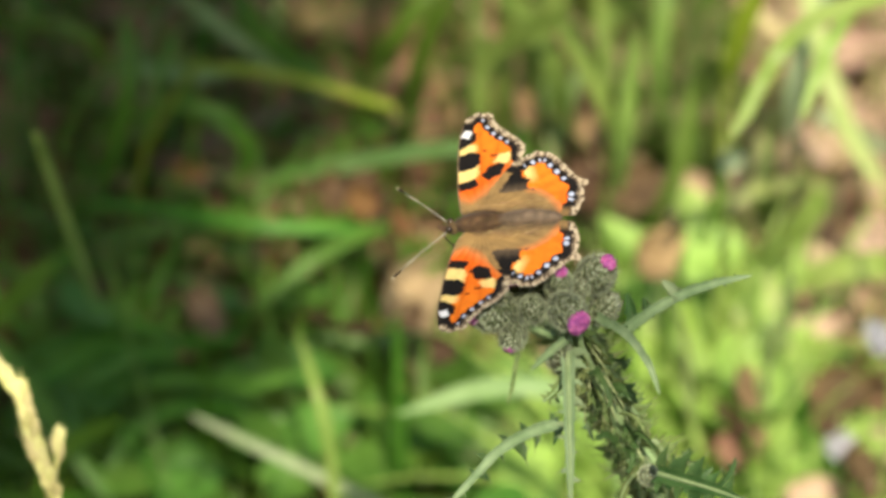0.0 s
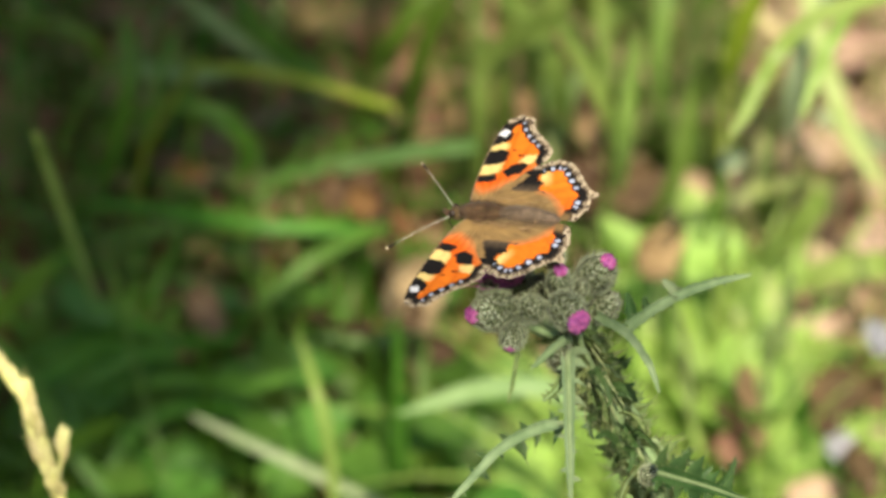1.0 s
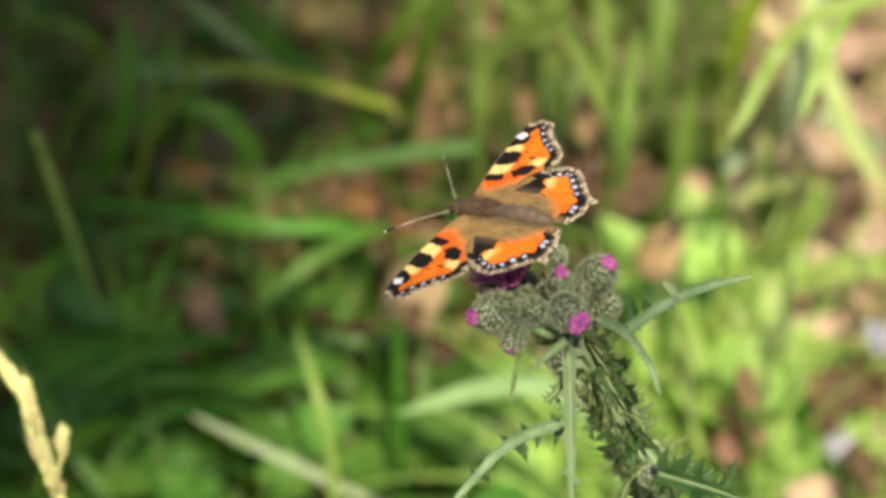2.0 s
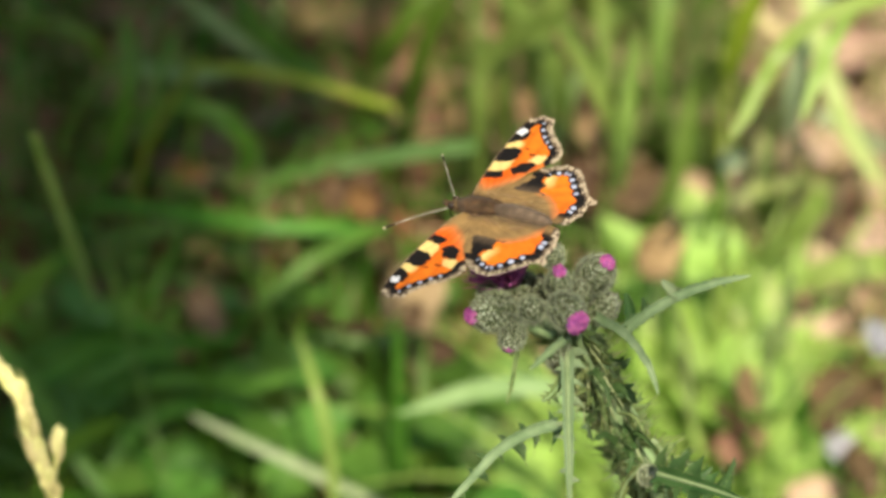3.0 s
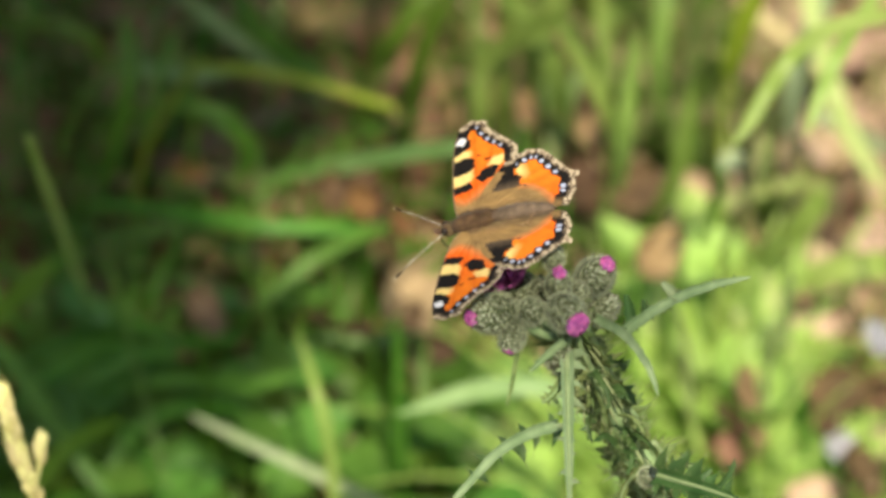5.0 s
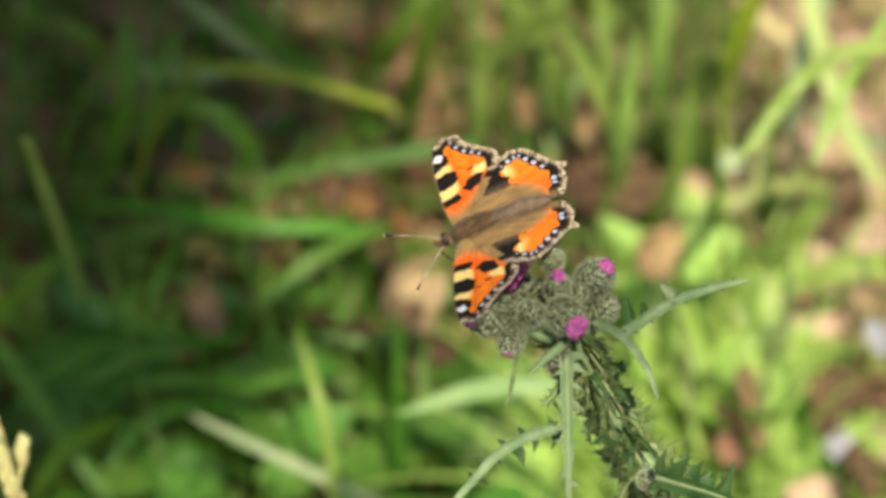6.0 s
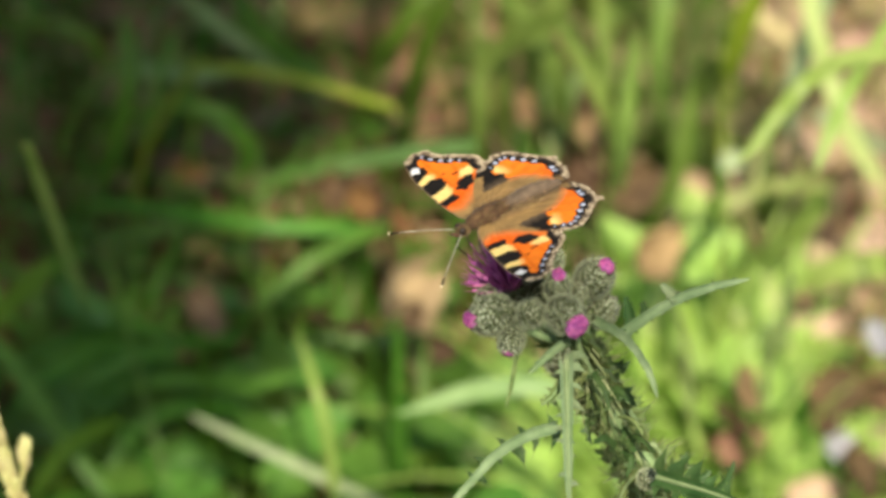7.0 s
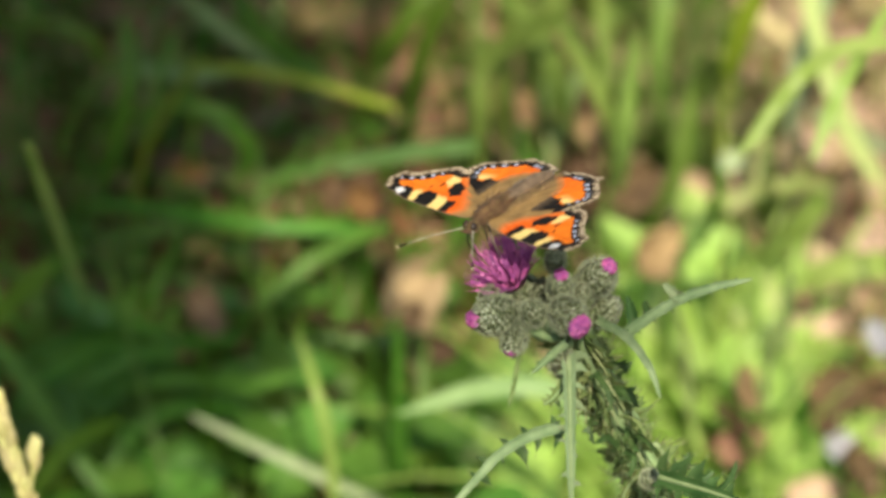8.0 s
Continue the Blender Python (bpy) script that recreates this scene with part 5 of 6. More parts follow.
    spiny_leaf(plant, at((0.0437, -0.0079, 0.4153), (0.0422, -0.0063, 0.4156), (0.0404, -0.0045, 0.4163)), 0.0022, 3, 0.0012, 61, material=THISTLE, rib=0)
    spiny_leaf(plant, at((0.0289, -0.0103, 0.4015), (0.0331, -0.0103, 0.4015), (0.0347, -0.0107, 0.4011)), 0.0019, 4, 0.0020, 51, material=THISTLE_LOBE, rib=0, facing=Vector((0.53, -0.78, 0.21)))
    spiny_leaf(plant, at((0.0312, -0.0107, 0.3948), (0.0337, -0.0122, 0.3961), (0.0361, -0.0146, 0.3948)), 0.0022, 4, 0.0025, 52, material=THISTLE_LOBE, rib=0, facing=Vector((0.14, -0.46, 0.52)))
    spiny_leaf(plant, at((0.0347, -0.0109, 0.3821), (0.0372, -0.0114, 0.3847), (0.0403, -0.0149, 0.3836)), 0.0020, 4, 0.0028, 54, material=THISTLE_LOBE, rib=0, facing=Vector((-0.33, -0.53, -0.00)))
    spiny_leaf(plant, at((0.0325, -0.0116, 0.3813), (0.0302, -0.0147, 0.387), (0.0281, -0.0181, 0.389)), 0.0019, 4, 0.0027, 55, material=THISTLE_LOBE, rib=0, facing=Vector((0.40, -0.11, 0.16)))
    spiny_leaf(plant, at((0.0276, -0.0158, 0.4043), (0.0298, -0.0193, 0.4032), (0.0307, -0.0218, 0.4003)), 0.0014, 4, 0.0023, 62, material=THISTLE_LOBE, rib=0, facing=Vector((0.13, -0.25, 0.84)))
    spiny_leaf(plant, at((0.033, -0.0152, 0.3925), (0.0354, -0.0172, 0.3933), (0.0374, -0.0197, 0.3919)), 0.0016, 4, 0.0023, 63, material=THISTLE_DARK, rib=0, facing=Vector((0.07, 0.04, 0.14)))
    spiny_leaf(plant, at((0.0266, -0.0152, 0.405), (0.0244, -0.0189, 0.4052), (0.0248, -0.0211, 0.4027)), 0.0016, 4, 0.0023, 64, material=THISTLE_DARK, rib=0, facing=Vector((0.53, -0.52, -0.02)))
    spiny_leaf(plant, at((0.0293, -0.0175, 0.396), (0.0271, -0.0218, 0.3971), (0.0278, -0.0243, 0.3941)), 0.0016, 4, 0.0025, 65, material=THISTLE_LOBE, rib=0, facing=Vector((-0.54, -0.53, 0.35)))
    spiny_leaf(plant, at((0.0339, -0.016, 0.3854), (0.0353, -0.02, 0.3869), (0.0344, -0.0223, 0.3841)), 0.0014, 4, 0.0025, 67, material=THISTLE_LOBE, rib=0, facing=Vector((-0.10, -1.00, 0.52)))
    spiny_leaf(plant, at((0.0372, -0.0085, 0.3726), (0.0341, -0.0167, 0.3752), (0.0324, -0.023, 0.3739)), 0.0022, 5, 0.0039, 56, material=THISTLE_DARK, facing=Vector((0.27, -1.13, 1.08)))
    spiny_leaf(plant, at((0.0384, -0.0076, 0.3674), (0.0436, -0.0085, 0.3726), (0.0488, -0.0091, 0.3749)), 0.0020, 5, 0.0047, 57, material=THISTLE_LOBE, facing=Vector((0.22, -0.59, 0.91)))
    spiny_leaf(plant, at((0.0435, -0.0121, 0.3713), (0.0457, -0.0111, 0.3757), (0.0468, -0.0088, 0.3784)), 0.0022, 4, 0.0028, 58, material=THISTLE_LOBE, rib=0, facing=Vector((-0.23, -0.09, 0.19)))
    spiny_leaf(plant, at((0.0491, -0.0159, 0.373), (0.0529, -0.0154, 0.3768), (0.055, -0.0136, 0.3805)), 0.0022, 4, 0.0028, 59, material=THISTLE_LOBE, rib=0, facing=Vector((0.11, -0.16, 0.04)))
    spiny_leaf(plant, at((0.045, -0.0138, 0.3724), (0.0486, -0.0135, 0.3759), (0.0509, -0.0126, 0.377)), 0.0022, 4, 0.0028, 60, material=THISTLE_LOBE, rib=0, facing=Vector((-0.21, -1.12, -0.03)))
    return plant


plant = thistle()


# ---- butterfly ----
def inside(poly, x, y):
    hit = False
    for (x0, y0), (x1, y1) in zip(poly, poly[1:] + poly[:1]):
        if (y0 > y) != (y1 > y) and x < (x1 - x0) * (y - y0) / (y1 - y0) + x0:
            hit = not hit
    return hit


def gap(line, x, y):
    """The distance from a polyline and the length along it of the nearest place."""
    best, at, run = 1e9, 0.0, 0.0
    for (x0, y0), (x1, y1) in zip(line, line[1:]):
        dx, dy = x1 - x0, y1 - y0
        long = math.hypot(dx, dy) or 1e-9
        t = min(1, max(0, ((x - x0) * dx + (y - y0) * dy) / long ** 2))
        d = math.hypot(x - x0 - t * dx, y - y0 - t * dy)
        if d < best:
            best, at = d, run + t * long
        run += long
    return best, at


def blend(a, b, t):
    t = min(1, max(0, t))
    return tuple(p + (q - p) * t for p, q in zip(a, b))


ORANGE, AMBER, CREAM = (0.90, 0.140, 0.018), (0.93, 0.225, 0.024), (0.93, 0.67, 0.25)
BLACK, WHITE, BLUE = (0.012, 0.010, 0.009), (0.82, 0.82, 0.84), (0.34, 0.42, 0.66)
TAN, BROWN, GOLD = (0.42, 0.30, 0.18), (0.12, 0.075, 0.038), (0.44, 0.27, 0.105)

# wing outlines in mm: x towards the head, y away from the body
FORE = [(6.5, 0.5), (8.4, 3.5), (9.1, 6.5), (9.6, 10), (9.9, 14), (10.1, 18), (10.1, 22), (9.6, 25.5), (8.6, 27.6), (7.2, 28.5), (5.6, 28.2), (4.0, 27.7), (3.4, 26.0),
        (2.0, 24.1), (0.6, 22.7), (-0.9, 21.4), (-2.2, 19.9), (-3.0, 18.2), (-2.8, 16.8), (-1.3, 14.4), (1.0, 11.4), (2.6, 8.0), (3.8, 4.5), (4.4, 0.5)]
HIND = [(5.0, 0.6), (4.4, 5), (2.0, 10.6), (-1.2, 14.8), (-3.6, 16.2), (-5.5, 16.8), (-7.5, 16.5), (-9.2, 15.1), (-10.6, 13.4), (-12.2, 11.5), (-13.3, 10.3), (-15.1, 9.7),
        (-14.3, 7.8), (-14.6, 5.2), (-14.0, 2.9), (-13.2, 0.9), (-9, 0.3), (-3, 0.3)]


def margin_colour(d, along, rng, pitch, dot, depth, run, shift=0.0):
    """The scalloped edge: mottled tan fringe, dark line, and pale dots in a black band. None further in."""
    off = ((along / pitch + shift + 0.5) % 1.0 - 0.5) * pitch
    wave = math.cos(2 * math.pi * off / pitch)
    if d < 0.95 + 0.28 * wave:
        pick = noise.noise(Vector((along * 2.0, d * 1.6, 6))) + rng.uniform(-0.25, 0.25)
        return (0.08, 0.055, 0.038) if pick < -0.08 else blend(TAN, (0.74, 0.63, 0.46), rng.random())
    if 0.7 < along < run - 0.7 and off ** 2 / dot ** 2 + (d - depth) ** 2 / (dot * 0.95) ** 2 < 1:
        return blend(BLUE, (0.72, 0.76, 0.88), rng.random() * 0.6 + 0.2)
    if d < 1.35 + 0.2 * wave:
        return (0.05, 0.035, 0.028) if rng.random() < 0.8 else TAN
    return None


def fore_colour(x, y, d, along, lead, rng):
    jx, jy = x + 0.28 * noise.noise(Vector((x * 1.1, y * 1.1, 1))), y + 0.28 * noise.noise(Vector((x * 1.1, y * 1.1, 9)))
    edge = margin_colour(d, along, rng, 1.85, 0.38, 1.95, 14.6)
    if edge:
        return edge
    if d < 2.62 + 0.35 * noise.noise(Vector((x, y, 4))):
        return BLACK
    if lead < 0.30:
        return (0.11, 0.075, 0.05) if rng.random() < 0.75 else TAN
    if inside([(9.9, 22.5), (9.0, 24.4), (7.6, 23.9), (8.3, 22.2)], jx, jy):
        return WHITE
    if jy > 23.0 and jx > 7.3 or inside([(10.8, 18.9), (7.6, 20.6), (6.7, 21.6), (6.7, 23.4), (8.0, 23.6), (10.8, 23.4)], jx, jy):
        return BLACK
    if inside([(10.8, 17.6), (7.3, 18.7), (5.8, 18.2), (5.5, 15.7), (6.9, 14.3), (10.6, 13.7)], jx, jy):
        return BLACK
    if inside([(9.4, 10.9), (6.1, 11.8), (5.5, 9.9), (7.1, 9.2), (9.2, 8.8)], jx, jy):
        return BLACK
    if inside([(5.2, 12.3), (3.4, 15.0), (0.6, 15.0), (1.2, 12.2), (3.6, 10.9)], jx, jy):
        return BLACK
    if (jx - 4.9) ** 2 / 0.30 + (jy - 18.5) ** 2 / 0.12 < 1 or (jx - 3.0) ** 2 / 0.60 + (jy - 17.2) ** 2 / 0.15 < 1:
        return (0.09, 0.012, 0.005)
    if inside([(10.8, 17.5), (10.8, 18.9), (7.6, 20.6), (6.2, 20.2), (6.0, 18.6), (7.5, 18.3)], jx, jy):
        return blend(CREAM, AMBER, (7.2 - jx) * 0.8)
    if inside([(10.6, 14.0), (7.2, 14.5), (5.7, 15.2), (5.4, 13.2), (6.1, 11.8), (9.6, 10.9)], jx, jy):
        return blend(CREAM, AMBER, (6.4 - jx) * 0.8)
    pale = inside([(3.2, 15.4), (2.2, 17.2), (-0.4, 17.6), (-0.9, 15.6), (0.8, 14.9)], jx, jy)
    bound = [(10.5, 7.7), (8.4, 7.3), (6.8, 6.5), (4.9, 7.8), (2.0, 10.8), (-1.6, 14.9)]
    base = gap(bound, x, y)[0]
    if inside(bound + [(-6, 10), (-4, -2), (12, -2)], x, y):
        hair = noise.noise(Vector(((x - y * 0.5) * 2.4, (y + x * 0.4) * 0.35, 2)))
        c = blend(GOLD, BROWN, 0.33 + 0.16 * hair + 0.25 * noise.noise(Vector((x * 0.35, y * 0.35, 7))))
        return blend(blend(ORANGE, GOLD, 0.45), c, base / 1.5 + 0.3 * (rng.random() - 0.5))
    c = CREAM if pale else blend(ORANGE, AMBER, (y - 10) / 10 + 0.3 * noise.noise(Vector((x, y, 5))))
    vein = max(0.0, math.cos(math.atan2(y - 1.0, x - 4.0) * 34)) ** 6
    return blend(blend(c, (0.55, 0.06, 0.006), 0.35 * vein + 0.25 * max(0.0, noise.noise(Vector((x * 0.5, y * 0.5, 8))))), GOLD, 0.35 * (1 - base / 1.4))


def hind_colour(x, y, d, along, lead, rng):
    jx, jy = x + 0.5 * noise.noise(Vector((x * 1.3, y * 1.3, 1))), y + 0.5 * noise.noise(Vector((x * 1.3, y * 1.3, 9)))
    edge = margin_colour(d, along, rng, 2.25, 0.52, 2.25, 24.5, 0.8)
    if edge:
        return edge
    off = ((along / 2.25 + 0.3) % 1.0 - 0.5) * 2.25
    if d < 3.25 - 0.55 * abs(off):
        return blend(blend(GOLD, BROWN, 0.5 + 0.4 * rng.random()), BLACK, (y - 1.8) / 1.4)
    if inside([(1.6, 7.0), (0.6, 9.6), (-1.2, 12.7), (-2.4, 12.2), (-2.9, 10.8), (-4.2, 9.9), (-3.9, 8.3), (-5.4, 7.2), (-2.4, 7.2)], jx, jy):
        return blend((0.12, 0.085, 0.055), BLACK, (y - 7.0) / 2.6 + 0.3 * noise.noise(Vector((x * 2, y * 0.6, 3))))
    if inside([(-0.4, 13.4), (-2.0, 15.6), (-4.9, 13.4), (-6.2, 9.2), (-4.4, 7.6), (-2.9, 12.0)], jx, jy):
        return blend(blend(CREAM, AMBER, max(0, (11.3 - jy) * 0.40)), AMBER, gap([(-1.2, 12.9), (-2.9, 12.2), (-4.6, 7.3)], x, y)[0] / 1.7 - 0.45)
    brown = [(1.5, 16), (-1.3, 12.8), (0.4, 8.0), (-4.6, 8.0), (-6.9, 7.3), (-8.9, 5.7), (-10.5, 3.5), (-12.3, 0.8), (-12.3, -2), (6, -2), (6, 16)]
    if inside(brown, jx, jy):
        hair = noise.noise(Vector((x * 0.30 + 3, y * 2.2 + x * 0.7, 2)))
        c = blend(GOLD, BROWN, 0.44 + 0.20 * hair + 0.30 * noise.noise(Vector((x * 0.3, y * 0.4, 7))))
        # dark flank hair, with the abdomen's shadow put into the colour
        c = blend((0.085, 0.065, 0.045), c, (y - 1.0) / 2.8)
        return blend(blend(ORANGE, GOLD, 0.5), c, gap(brown[3:8], x, y)[0] / 1.7)
    return blend(AMBER, ORANGE, 0.4 + (8 - y) / 10 + 0.4 * noise.noise(Vector((x, y, 5))))


def wing(parent, name, outline, outer, leading, paint, side, lift, sag=0.0, cell=0.16):
    """One wing: a thin, gently veined and cupped sheet, its scales coloured by paint(). side: 1 for the left, -1 for the right."""
    ring = [(p.x, p.y) for p in spline([(*q, 0) for q in outline], 7, True)]
    edge = [(p.x, p.y) for p in spline([(*q, 0) for q in outline[outer[0]:outer[1]]], 7)]
    front = [(p.x, p.y) for p in spline([(*q, 0) for q in outline[leading[0]:leading[1]]], 4)]
    rng = random.Random(5)
    xs, ys = [p[0] for p in ring], [p[1] for p in ring]
    nx, ny = int((max(xs) - min(xs)) / cell) + 2, int((max(ys) - min(ys)) / cell) + 2
    bm = bmesh.new()
    scales = bm.verts.layers.float_color.new("scales")
    verts = {}

    def vert(i, j):
        if (i, j) not in verts:
            x, y = min(xs) + (i - 0.5) * cell, min(ys) + (j - 0.5) * cell
            if not inside(ring, x, y):
                near = min(ring, key=lambda p: (p[0] - x) ** 2 + (p[1] - y) ** 2)
                pull = 0.85
                x, y = x + (near[0] - x) * pull, y + (near[1] - y) * pull
            d, along = gap(edge, x, y)
            colour = paint(x, y, d, along, gap(front, x, y)[0], rng)
            spoke = math.atan2(y - 1.0, x - 4.0)
            z = lift + 0.05 * math.sin(spoke * 34) + 0.0011 * (y - 10) ** 2 - 0.08 - sag * min(0.0, x) ** 2 + 0.10 * noise.noise(Vector((x * 0.35, y * 0.35, 3)))
            if d < 1.2:
                a = 0.14 * math.cos(2 * math.pi * along / 2.15) + 0.30 * noise.noise(Vector((along * 1.7, side, 4)))
                x, y = x + a * 0.8, y + a
            v = bm.verts.new(Vector((x, side * y, z)) * MM)
            v[scales] = (*colour, 1)
            verts[i, j] = v
        return verts[i, j]

    for i in range(nx):
        for j in range(ny):
            if inside(ring, min(xs) + i * cell, min(ys) + j * cell):
                bm.faces.new((vert(i, j), vert(i + 1, j), vert(i + 1, j + 1), vert(i, j + 1)))
    if side < 0:
        bmesh.ops.reverse_faces(bm, faces=bm.faces)
    made = part(name, bm, WING, parent)
    made["side"] = side
    return made


def hairs(bm, surface_points, rng, long, lie, thick=0.00007):
    """Short fur: thin tapering hairs that lie along a direction."""
    for p, normal in surface_points:
        d = (normal * 0.55 + Vector(lie) + Vector([rng.uniform(-0.5, 0.5) for _ in range(3)])).normalized() * long * rng.uniform(0.5, 1.2)
        e = d.cross(normal)
        e = e.normalized() * thick if e.length > 1e-9 else Vector((thick, 0, 0))
        bm.faces.new((bm.verts.new(p - e), bm.verts.new(p + e), bm.verts.new(p + d)))


def butterfly():
    bug = thing("butterfly", "orange, black and cream patterned butterfly with open wings", "butterfly")
    for side in (1, -1):
        part_label = "orange wing with black and cream spots"
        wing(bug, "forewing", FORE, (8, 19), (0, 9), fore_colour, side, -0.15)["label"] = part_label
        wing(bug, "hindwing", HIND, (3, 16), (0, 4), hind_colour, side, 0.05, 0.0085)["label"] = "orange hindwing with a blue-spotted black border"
    rng = random.Random(8)

    def furry(name, centre, size, material, count, long, lie, label=""):
        bm = bmesh.new()
        ellipsoid(bm, Vector(centre) * MM, [s * MM for s in size], None, 18, 12)
        spots = []
        for _ in range(count):
            n = Vector([rng.gauss(0, 1) for _ in range(3)]).normalized()
            p = Vector(centre) * MM + Vector([n[k] * size[k] * MM for k in range(3)])
            spots.append((p, n))
        hairs(bm, spots, rng, long * MM, lie)
        return part(name, bm, material, bug, label)

    furry("thorax", (4.6, 0, 0.3), (4.6, 2.05, 1.75), FUR, 1300, 1.7, (-0.9, 0, 0.1), "brown furry thorax")
    head = furry("head", (9.5, 0, -0.2), (1.5, 1.25, 1.2), FUR, 220, 0.8, (0.3, 0, 0.1))
    for s in (1, -1):
        bm = bmesh.new()
        ellipsoid(bm, Vector((10.1, s * 1.05, 0.3)) * MM, [0.75 * MM, 0.6 * MM, 0.8 * MM], None, 12, 8)
        part("eye", bm, EYE_DARK, head)
        bm = bmesh.new()
        tube(bm, [Vector(p) * MM for p in ((10.7, s * 0.45, -0.5), (11.7, s * 0.4, -0.1), (12.5, s * 0.35, 0.5))], [0.00035, 0.0003, 0.0001], 6)
        part("palp", bm, FUR, head)
        feeler = [Vector((14.2 * k / 30, 0, 0.30 * math.sin(math.pi * k / 30))) * MM for k in range(31)]
        bm = bmesh.new()
        tube(bm, feeler, [0.000085 + 0.000025 * (k % 2) for k in range(31)], 6)
        antenna = part("antenna", bm, FEELER, bug, "thin grey antenna with a dark pale-tipped club")
        antenna["side"] = s
        bm = bmesh.new()
        way = (feeler[-1] - feeler[-3]).normalized()
        tube(bm, [feeler[-5] + way * k * 0.0004 for k in range(6)], [0.00011, 0.00014, 0.00018, 0.00021, 0.00022, 0.00020], 8)
        part("club", bm, EYE_DARK, antenna)
        bm = bmesh.new()
        ellipsoid(bm, feeler[-1] + way * 0.0003, (0.00020, 0.00020, 0.00020), None, 10, 8)
        part("tip", bm, FEELER_TIP, antenna)
        for hip, knee, foot in (((7.0, 0.9, -0.9), (8.6, 3.2, -2.6), (8.4, 3.6, -7.0)), ((4.8, 1.0, -1.0), (4.4, 4.0, -2.8), (4.8, 4.2, -7.2))):
            bm = bmesh.new()
            tube(bm, [Vector((p[0], p[1] * s, p[2])) * MM for p in (hip, knee, foot)], [0.00026, 0.0002, 0.00011], 6)
            part("leg", bm, LEG, bug)
    bm = bmesh.new()
    tube(bm, spline([Vector(p) * MM for p in ((11.0, 0, -0.6), (11.8, 0, -2.4), (10.8, 0, -5.0), (9.8, 0, -7.0))], 6), 0.00014, 6)
    part("proboscis", bm, EYE_DARK, bug)
    bm = bmesh.new()
    line = [Vector((0.9 - 0.5 * k, 0, 0.55 - 0.0021 * k * k)) * MM for k in range(25)]
    tube(bm, line, [(1.55 * math.sin(math.pi * (0.10 + 0.86 * k / 24)) ** 0.55 - (0.16 if k % 3 == 0 else 0.0)) * MM for k in range(25)], 14)
    spots = []
    for _ in range(520):
        k, a = rng.uniform(0, 22), rng.uniform(0, math.pi)
        nrm = Vector((0, math.cos(a), math.sin(a)))
        spots.append((Vector((0.9 - 0.5 * k, 0, 0.55 - 0.0021 * k * k)) * MM + nrm * 1.45 * MM * math.sin(math.pi * (0.10 + 0.86 * k / 24)) ** 0.55, nrm))
    hairs(bm, spots, rng, 0.8 * MM, (-1.2, 0, -0.1), 0.00004)
    part("abdomen", bm, ABDOMEN, bug, "grey-brown abdomen")
    bm = bmesh.new()
    spots = []
    for _ in range(240):
        x, y = rng.uniform(-7, 6), rng.choice((-1, 1)) * rng.uniform(1.2, 4.6)
        spots.append((Vector((x, y, 0.35 - 0.0085 * min(0, x) ** 2)) * MM, Vector((0, 0, 1))))
    hairs(bm, spots, rng, 2.0 * MM, (-2.4, 0, -0.3), 0.00004)
    tagged(part("wing_fur", bm, GOLD_FUR, bug, "golden-brown hair at the wing roots"), kind="stuff")
    return bug


bug = butterfly()


# ---- seed head of a grass that leans in from the side ----
def seed_head():
    """The flowering spike of a grass: a thin stalk with plump husks set alternately along it."""
    root = thing("grass_seed_head", "pale yellow grass seed head on a thin stalk", "seed head", (0, 0, 0))
    line = spline([(-0.0864, 0.1148, -0.0040), (-0.0844, 0.0848, 0.1500), (-0.0822, 0.0626, 0.2846), (-0.0830, 0.0630, 0.2960), (-0.0843, 0.0625, 0.3031), (-0.0866, 0.0664, 0.3078), (-0.0884, 0.0704, 0.3126), (-0.0903, 0.0741, 0.3170), (-0.0944, 0.0776, 0.3212), (-0.0976, 0.0799, 0.3239)], 8)
    n = len(line) - 1
    bm = bmesh.new()
    tube(bm, line, [0.0012 - 0.0006 * k / n for k in range(n + 1)], 6)
    part("stalk", bm, SEED, root)
    rng = random.Random(61)
    for k in range(n - 50, n):
        if k < 18:
            continue
        way = (line[k + 1] - line[k - 1]).normalized()
        s = k % 2 * 2 - 1
        out = (way.cross(VIEW_BACK).normalized() * s * rng.uniform(0.10, 0.40) + VIEW_BACK * rng.uniform(-0.2, 0.3) + way).normalized()
        turn = out.to_track_quat("Z", "Y").to_matrix()
        bm = bmesh.new()
        ellipsoid(bm, line[k] + out * 0.0024, (0.0013, 0.0011, rng.uniform(0.0022, 0.0034)), turn, 8, 6)
        tip = line[k] + out * 0.0048
        tube(bm, [tip, tip + out * rng.uniform(0.001, 0.003)], [0.00016, 0.00004], 4)
        part("husk", bm, SEED, root)
    side_tip = Vector((-0.0822, 0.0688, 0.3107))
    foot = Vector((-0.0824, 0.0652, 0.3064))
    bm = bmesh.new()
    tube(bm, [Vector((-0.0832, 0.0639, 0.3018)), foot, side_tip], 0.0006, 6)
    part("side_stalk", bm, SEED, root)
    bm = bmesh.new()
    ellipsoid(bm, side_tip.lerp(foot, 0.2), (0.0013, 0.0011, 0.0034), (side_tip - foot).to_track_quat("Z", "Y").to_matrix(), 9, 7)
    for k, s in ((0.7, 1), (0.45, -1), (0.15, 1)):
        place = side_tip.lerp(foot, k) + Vector((0.0008 * s, 0, 0))
        ellipsoid(bm, place, (0.0008, 0.0008, 0.0024), (side_tip - foot + Vector((0.0012 * s, 0, 0))).to_track_quat("Z", "Y").to_matrix(), 8, 6)
    part("husk", bm, SEED, root)
    return root


seed_spike = seed_head()


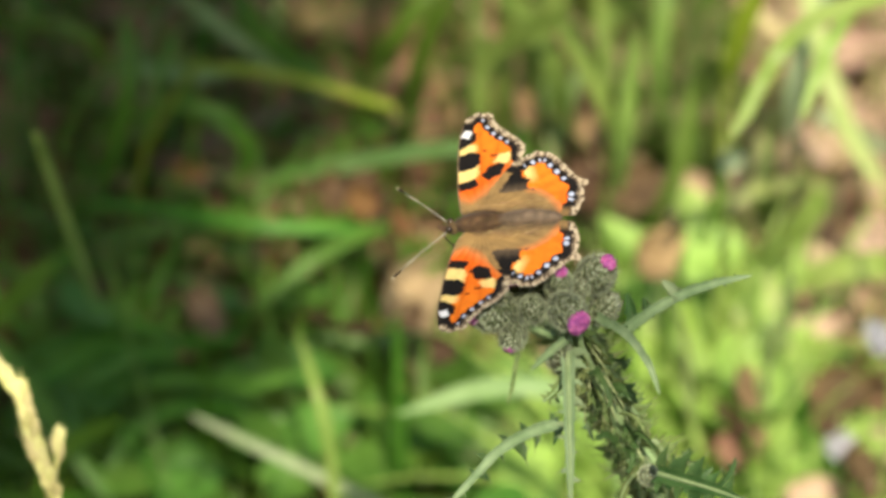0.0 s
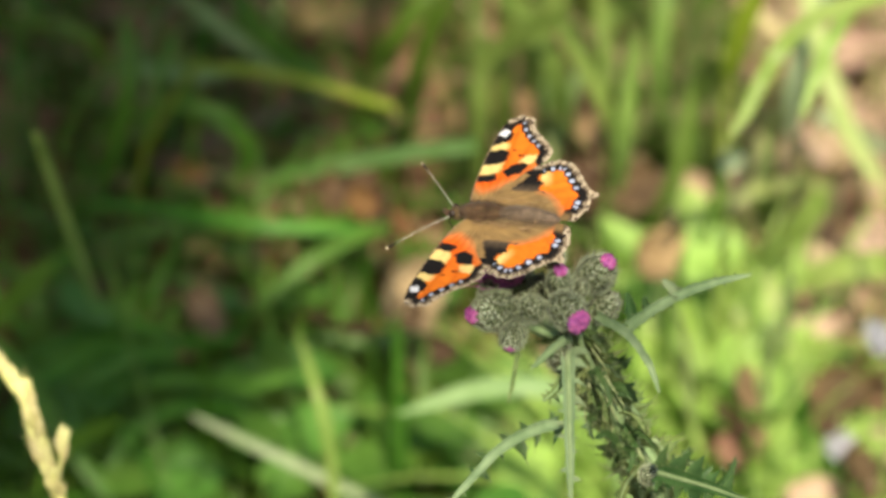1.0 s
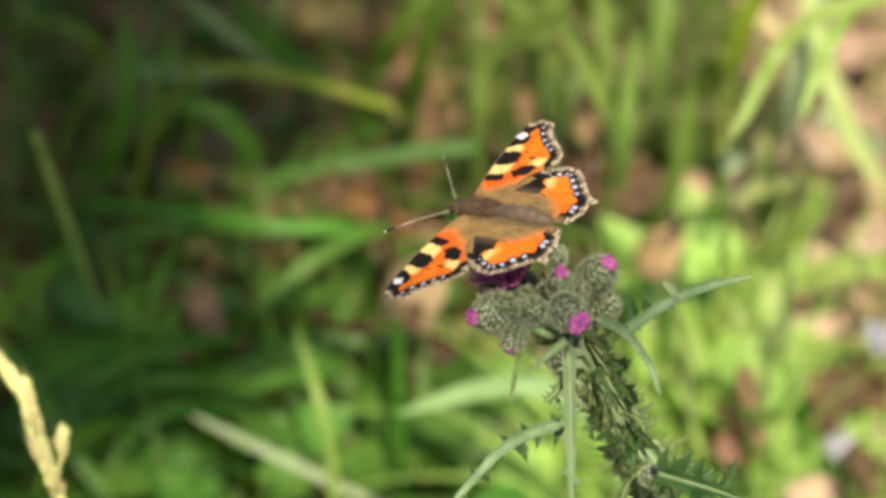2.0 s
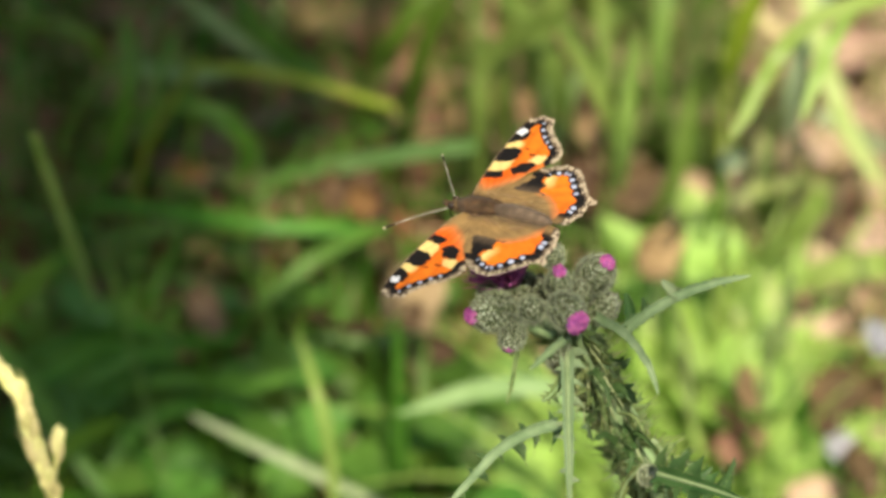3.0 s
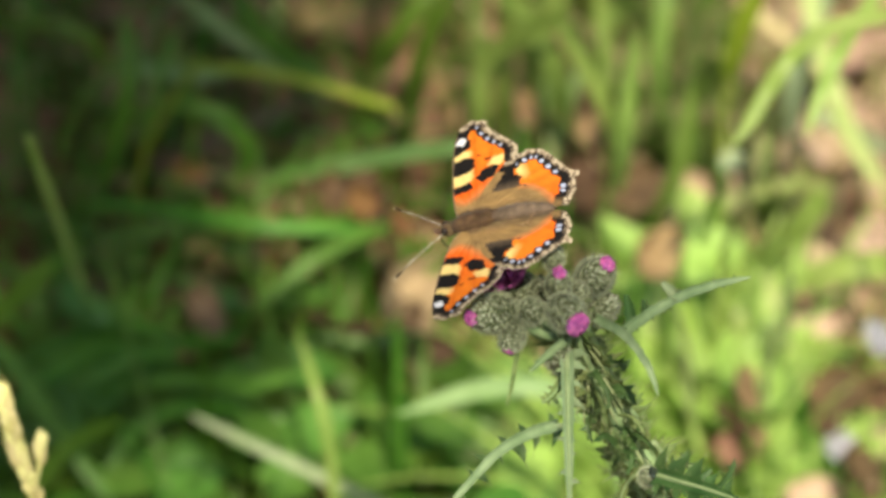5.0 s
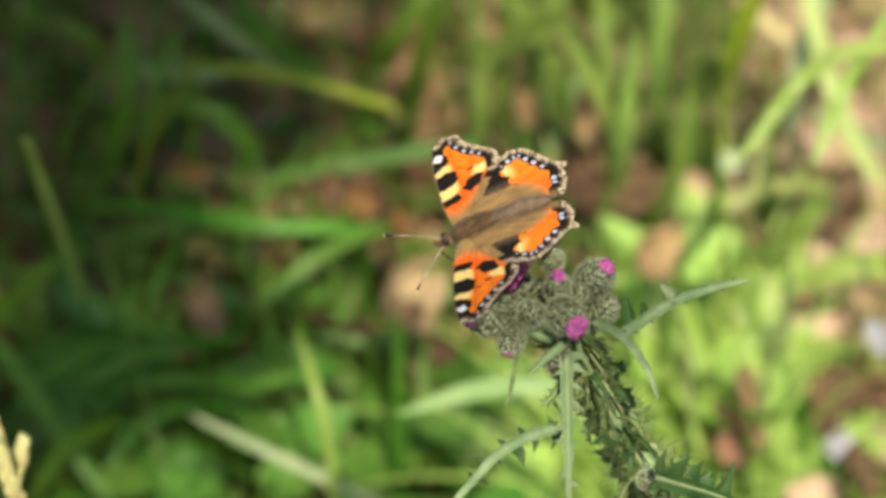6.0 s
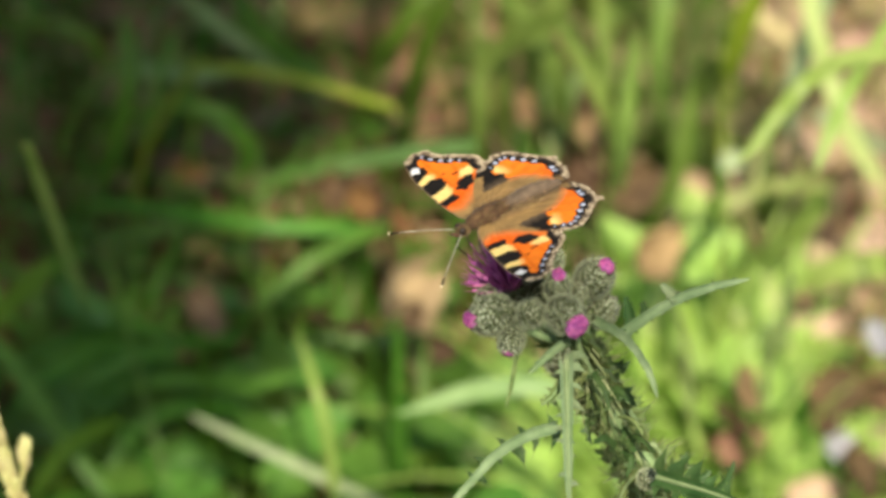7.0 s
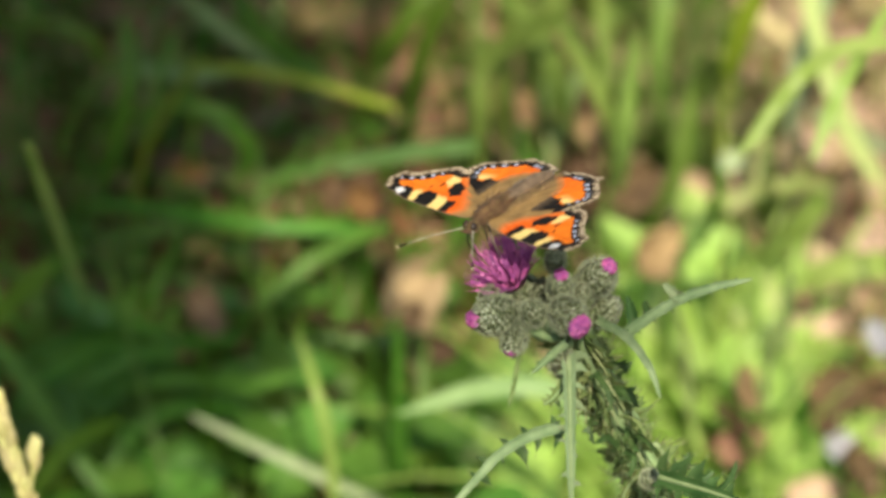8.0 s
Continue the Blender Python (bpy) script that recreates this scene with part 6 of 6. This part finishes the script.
# seconds, rise in degrees, and for the forewings the swing towards the head
LEFT_FORE = [(0.0, 2.6, 0.3), (0.5, 2.9, -0.1), (1.0, 0.9, -0.1), (1.5, 1.5, 0.0), (3.0, 2.4, -0.3), (3.5, 3.8, 0.3), (4.0, 3.0, -0.1), (4.5, 2.9, 0.4), (6.0, 2.5, 0.1), (6.5, 2.4, -0.2), (7.0, 2.2, -0.3), (7.5, 1.2, -0.8), (8.0, 1.2, -2.1)]
LEFT_HIND = [(0.0, -1.7), (0.5, 0.2), (1.0, -3.2), (1.5, -0.3), (3.0, -0.5), (3.5, 1.7), (4.0, 1.4), (4.5, 1.1), (6.0, 2.4), (6.5, 1.3), (7.0, -0.5), (7.5, -0.9), (8.0, -0.2)]
RIGHT_FORE = [(0.0, 2.6, -1.2), (0.5, 4.7, -0.3), (1.0, 2.4, -0.2), (1.5, -0.5, -0.4), (3.0, -1.2, -0.4), (3.5, 2.9, 0.1), (4.0, 3.9, -0.2), (4.5, 5.0, -0.5), (6.0, 3.9, -0.5), (6.5, 4.2, 0.5), (7.0, 4.3, 1.1), (7.5, 3.5, 1.6), (8.0, 4.0, 3.8)]
RIGHT_HIND = [(0.0, 3.1), (0.5, 3.6), (1.0, 1.2), (1.5, -2.5), (3.0, -4.1), (3.5, 0.8), (4.0, 1.3), (4.5, 5.6), (6.0, 5.7), (6.5, 3.9), (7.0, 4.1), (7.5, 2.0), (8.0, 2.6)]

# seconds, and each antenna's angles in degrees: away from the body's axis to its left, and up
LEFT_ANTENNA = [(0.0, 48, 0), (0.5, 50, 2), (1.0, 54, 3), (1.5, 62, 13), (3.0, 63, 15), (3.5, 66, 16), (4.0, 53, 5), (4.5, 53, 4), (6.0, 64, 7), (6.5, 51, 2), (7.0, 46, -6), (7.5, 54, -1), (8.0, 47, -2)]
RIGHT_ANTENNA = [(0.0, -41, 6), (0.5, -43, 10), (1.0, -44, 11), (1.5, -51, 9), (3.0, -49, 4), (3.5, -52, 6), (4.0, -43, 2), (4.5, -40, 1), (6.0, -36, 0), (6.5, -43, 2), (7.0, -46, -1), (7.5, -47, -8), (8.0, -54, -7)]


def feel(side, turn, up):
    """An antenna's pose on the head."""
    return pose(10.2 * MM, side * 0.75 * MM, -0.1 * MM, 0, -up, turn)


def flap(side, rise, swing):
    """A wing's pose on the body: raised about the body's axis and swung in its own plane."""
    root = Matrix.Translation((6 * MM, 0, 0))
    return Matrix.Rotation(radians(rise) * side, 4, "X") @ root @ Matrix.Rotation(radians(swing) * side, 4, "Z") @ root.inverted()


def motions():
    walk(bug, [
        (0.0, pose(0.01108, 0.00330, 0.42393, -6.4, 14.2, 172.3)),
        (0.5, pose(0.01089, 0.00320, 0.42382, -6.5, 14.9, 164.8)),
        (1.0, pose(0.01127, 0.00406, 0.42484, -1.6, 13.6, 158.0)),
        (1.5, pose(0.01088, 0.00423, 0.42504, -3.1, 16.3, 151.1)),
        (3.0, pose(0.01046, 0.00443, 0.42528, -5.3, 14.0, 148.2)),
        (3.5, pose(0.00896, 0.00406, 0.42483, -5.5, 19.3, 149.9)),
        (4.0, pose(0.00991, 0.00461, 0.42550, -1.7, 19.9, 162.2)),
        (4.5, pose(0.01004, 0.00413, 0.42493, -0.8, 19.5, 169.5)),
        (6.0, pose(0.00968, 0.00350, 0.42418, 4.0, 24.2, -173.5)),
        (6.5, pose(0.01141, 0.00413, 0.42492, 9.5, 14.9, -163.0)),
        (7.0, pose(0.01204, 0.00513, 0.42612, 13.9, 11.6, -151.6)),
        (7.5, pose(0.01276, 0.00558, 0.42665, 15.9, 5.5, -146.1)),
        (8.0, pose(0.01231, 0.00585, 0.42697, 20.2, 4.2, -135.9)),
    ])
    for ob in bug.children:
        if ob.name.startswith("forewing"):
            walk(ob, [(t, flap(1, *a)) for t, *a in LEFT_FORE] if ob["side"] > 0 else [(t, flap(-1, *a)) for t, *a in RIGHT_FORE])
        if ob.name.startswith("antenna"):
            walk(ob, [(t, feel(ob["side"], *a)) for t, *a in (LEFT_ANTENNA if ob["side"] > 0 else RIGHT_ANTENNA)])
        if ob.name.startswith("hindwing"):
            walk(ob, [(t, flap(1, a, 0)) for t, a in LEFT_HIND] if ob["side"] > 0 else [(t, flap(-1, a, 0)) for t, a in RIGHT_HIND])

    def sway(ob, rows):
        home = ob.location.copy()
        walk(ob, [(t, Matrix.Translation(home) @ m) for t, m in rows])

    def at(x, y, z):
        return Matrix.Translation((x, y, z))

    sway(plant, [
        (0.0, at(0.00000, 0.00000, 0.00000)),
        (0.5, at(0.00016, 0.00000, 0.00000)),
        (1.0, at(0.00000, 0.00010, 0.00012)),
        (1.5, at(0.00016, -0.00011, -0.00013)),
        (3.0, at(-0.00017, -0.00000, -0.00000)),
        (3.5, at(-0.00048, -0.00020, -0.00024)),
        (4.0, at(0.00016, 0.00020, 0.00024)),
        (4.5, at(0.00000, 0.00000, 0.00000)),
        (6.0, at(-0.00032, -0.00051, -0.00061)),
        (6.5, at(-0.00017, -0.00072, -0.00085)),
        (7.0, at(-0.00032, -0.00042, -0.00049)),
        (7.5, at(-0.00017, -0.00051, -0.00061)),
        (8.0, at(0.00016, -0.00042, -0.00049)),
    ])
    sway(seed_spike, [
        (0.0, at(0.00000, 0.00000, 0.00000)),
        (1.0, at(0.00088, 0.00000, 0.00000)),
        (1.7, at(0.00113, 0.00024, 0.00029)),
        (2.8, at(-0.00088, -0.00016, -0.00019)),
        (3.3, at(0.00126, 0.00000, 0.00000)),
        (3.8, at(-0.00126, -0.00016, -0.00019)),
        (4.3, at(-0.00038, -0.00016, -0.00019)),
        (4.7, at(-0.00276, -0.00040, -0.00048)),
        (5.8, at(-0.00553, -0.00113, -0.00135)),
        (6.2, at(-0.01005, -0.00145, -0.00173)),
        (6.5, at(-0.01093, -0.00210, -0.00250)),
        (6.8, at(-0.00892, -0.00137, -0.00164)),
        (7.1, at(-0.00678, -0.00137, -0.00164)),
        (7.4, at(-0.00628, -0.00137, -0.00164)),
        (7.7, at(-0.00590, -0.00137, -0.00164)),
        (8.0, at(-0.00515, -0.00137, -0.00164)),
    ])
    # gusts: seconds and how far they bend the arching blades
    gusts = [(0.0, 0.00), (1.7, -0.03), (2.8, 0.00), (3.8, 0.13), (4.3, 0.05), (4.7, 0.19), (5.8, 1.00), (6.2, 1.16), (6.5, 1.19), (7.0, 1.26), (7.5, 1.13), (8.0, 1.00)]
    long, short = wind_blades
    tip = at(-0.0603, -0.0500, 0.2407)
    sway(long, [(t, at(0.0018 * g, -0.0032 * g, -0.0038 * g) @ tip @ Matrix.Rotation(radians(-8 * g), 4, VIEW_BACK) @ tip.inverted()) for t, g in gusts])
    sway(short, [(t, at(0.0029 * g, -0.0073 * g, -0.0087 * g)) for t, g in gusts])
    sway(left_blade, [
        (0.0, at(0.00000, 0.00000, 0.00000)),
        (1.7, at(0.00000, 0.00000, 0.00000)),
        (3.0, at(-0.00045, -0.00019, -0.00023)),
        (3.5, at(-0.00089, -0.00048, -0.00057)),
        (4.0, at(-0.00074, -0.00076, -0.00091)),
        (4.5, at(-0.00119, -0.00048, -0.00057)),
        (6.0, at(-0.00237, -0.00095, -0.00114)),
        (6.5, at(-0.00178, -0.00134, -0.00159)),
        (7.0, at(-0.00237, -0.00172, -0.00205)),
        (7.5, at(-0.00223, -0.00210, -0.00250)),
        (8.0, at(-0.00193, -0.00172, -0.00205)),
    ])


motions()
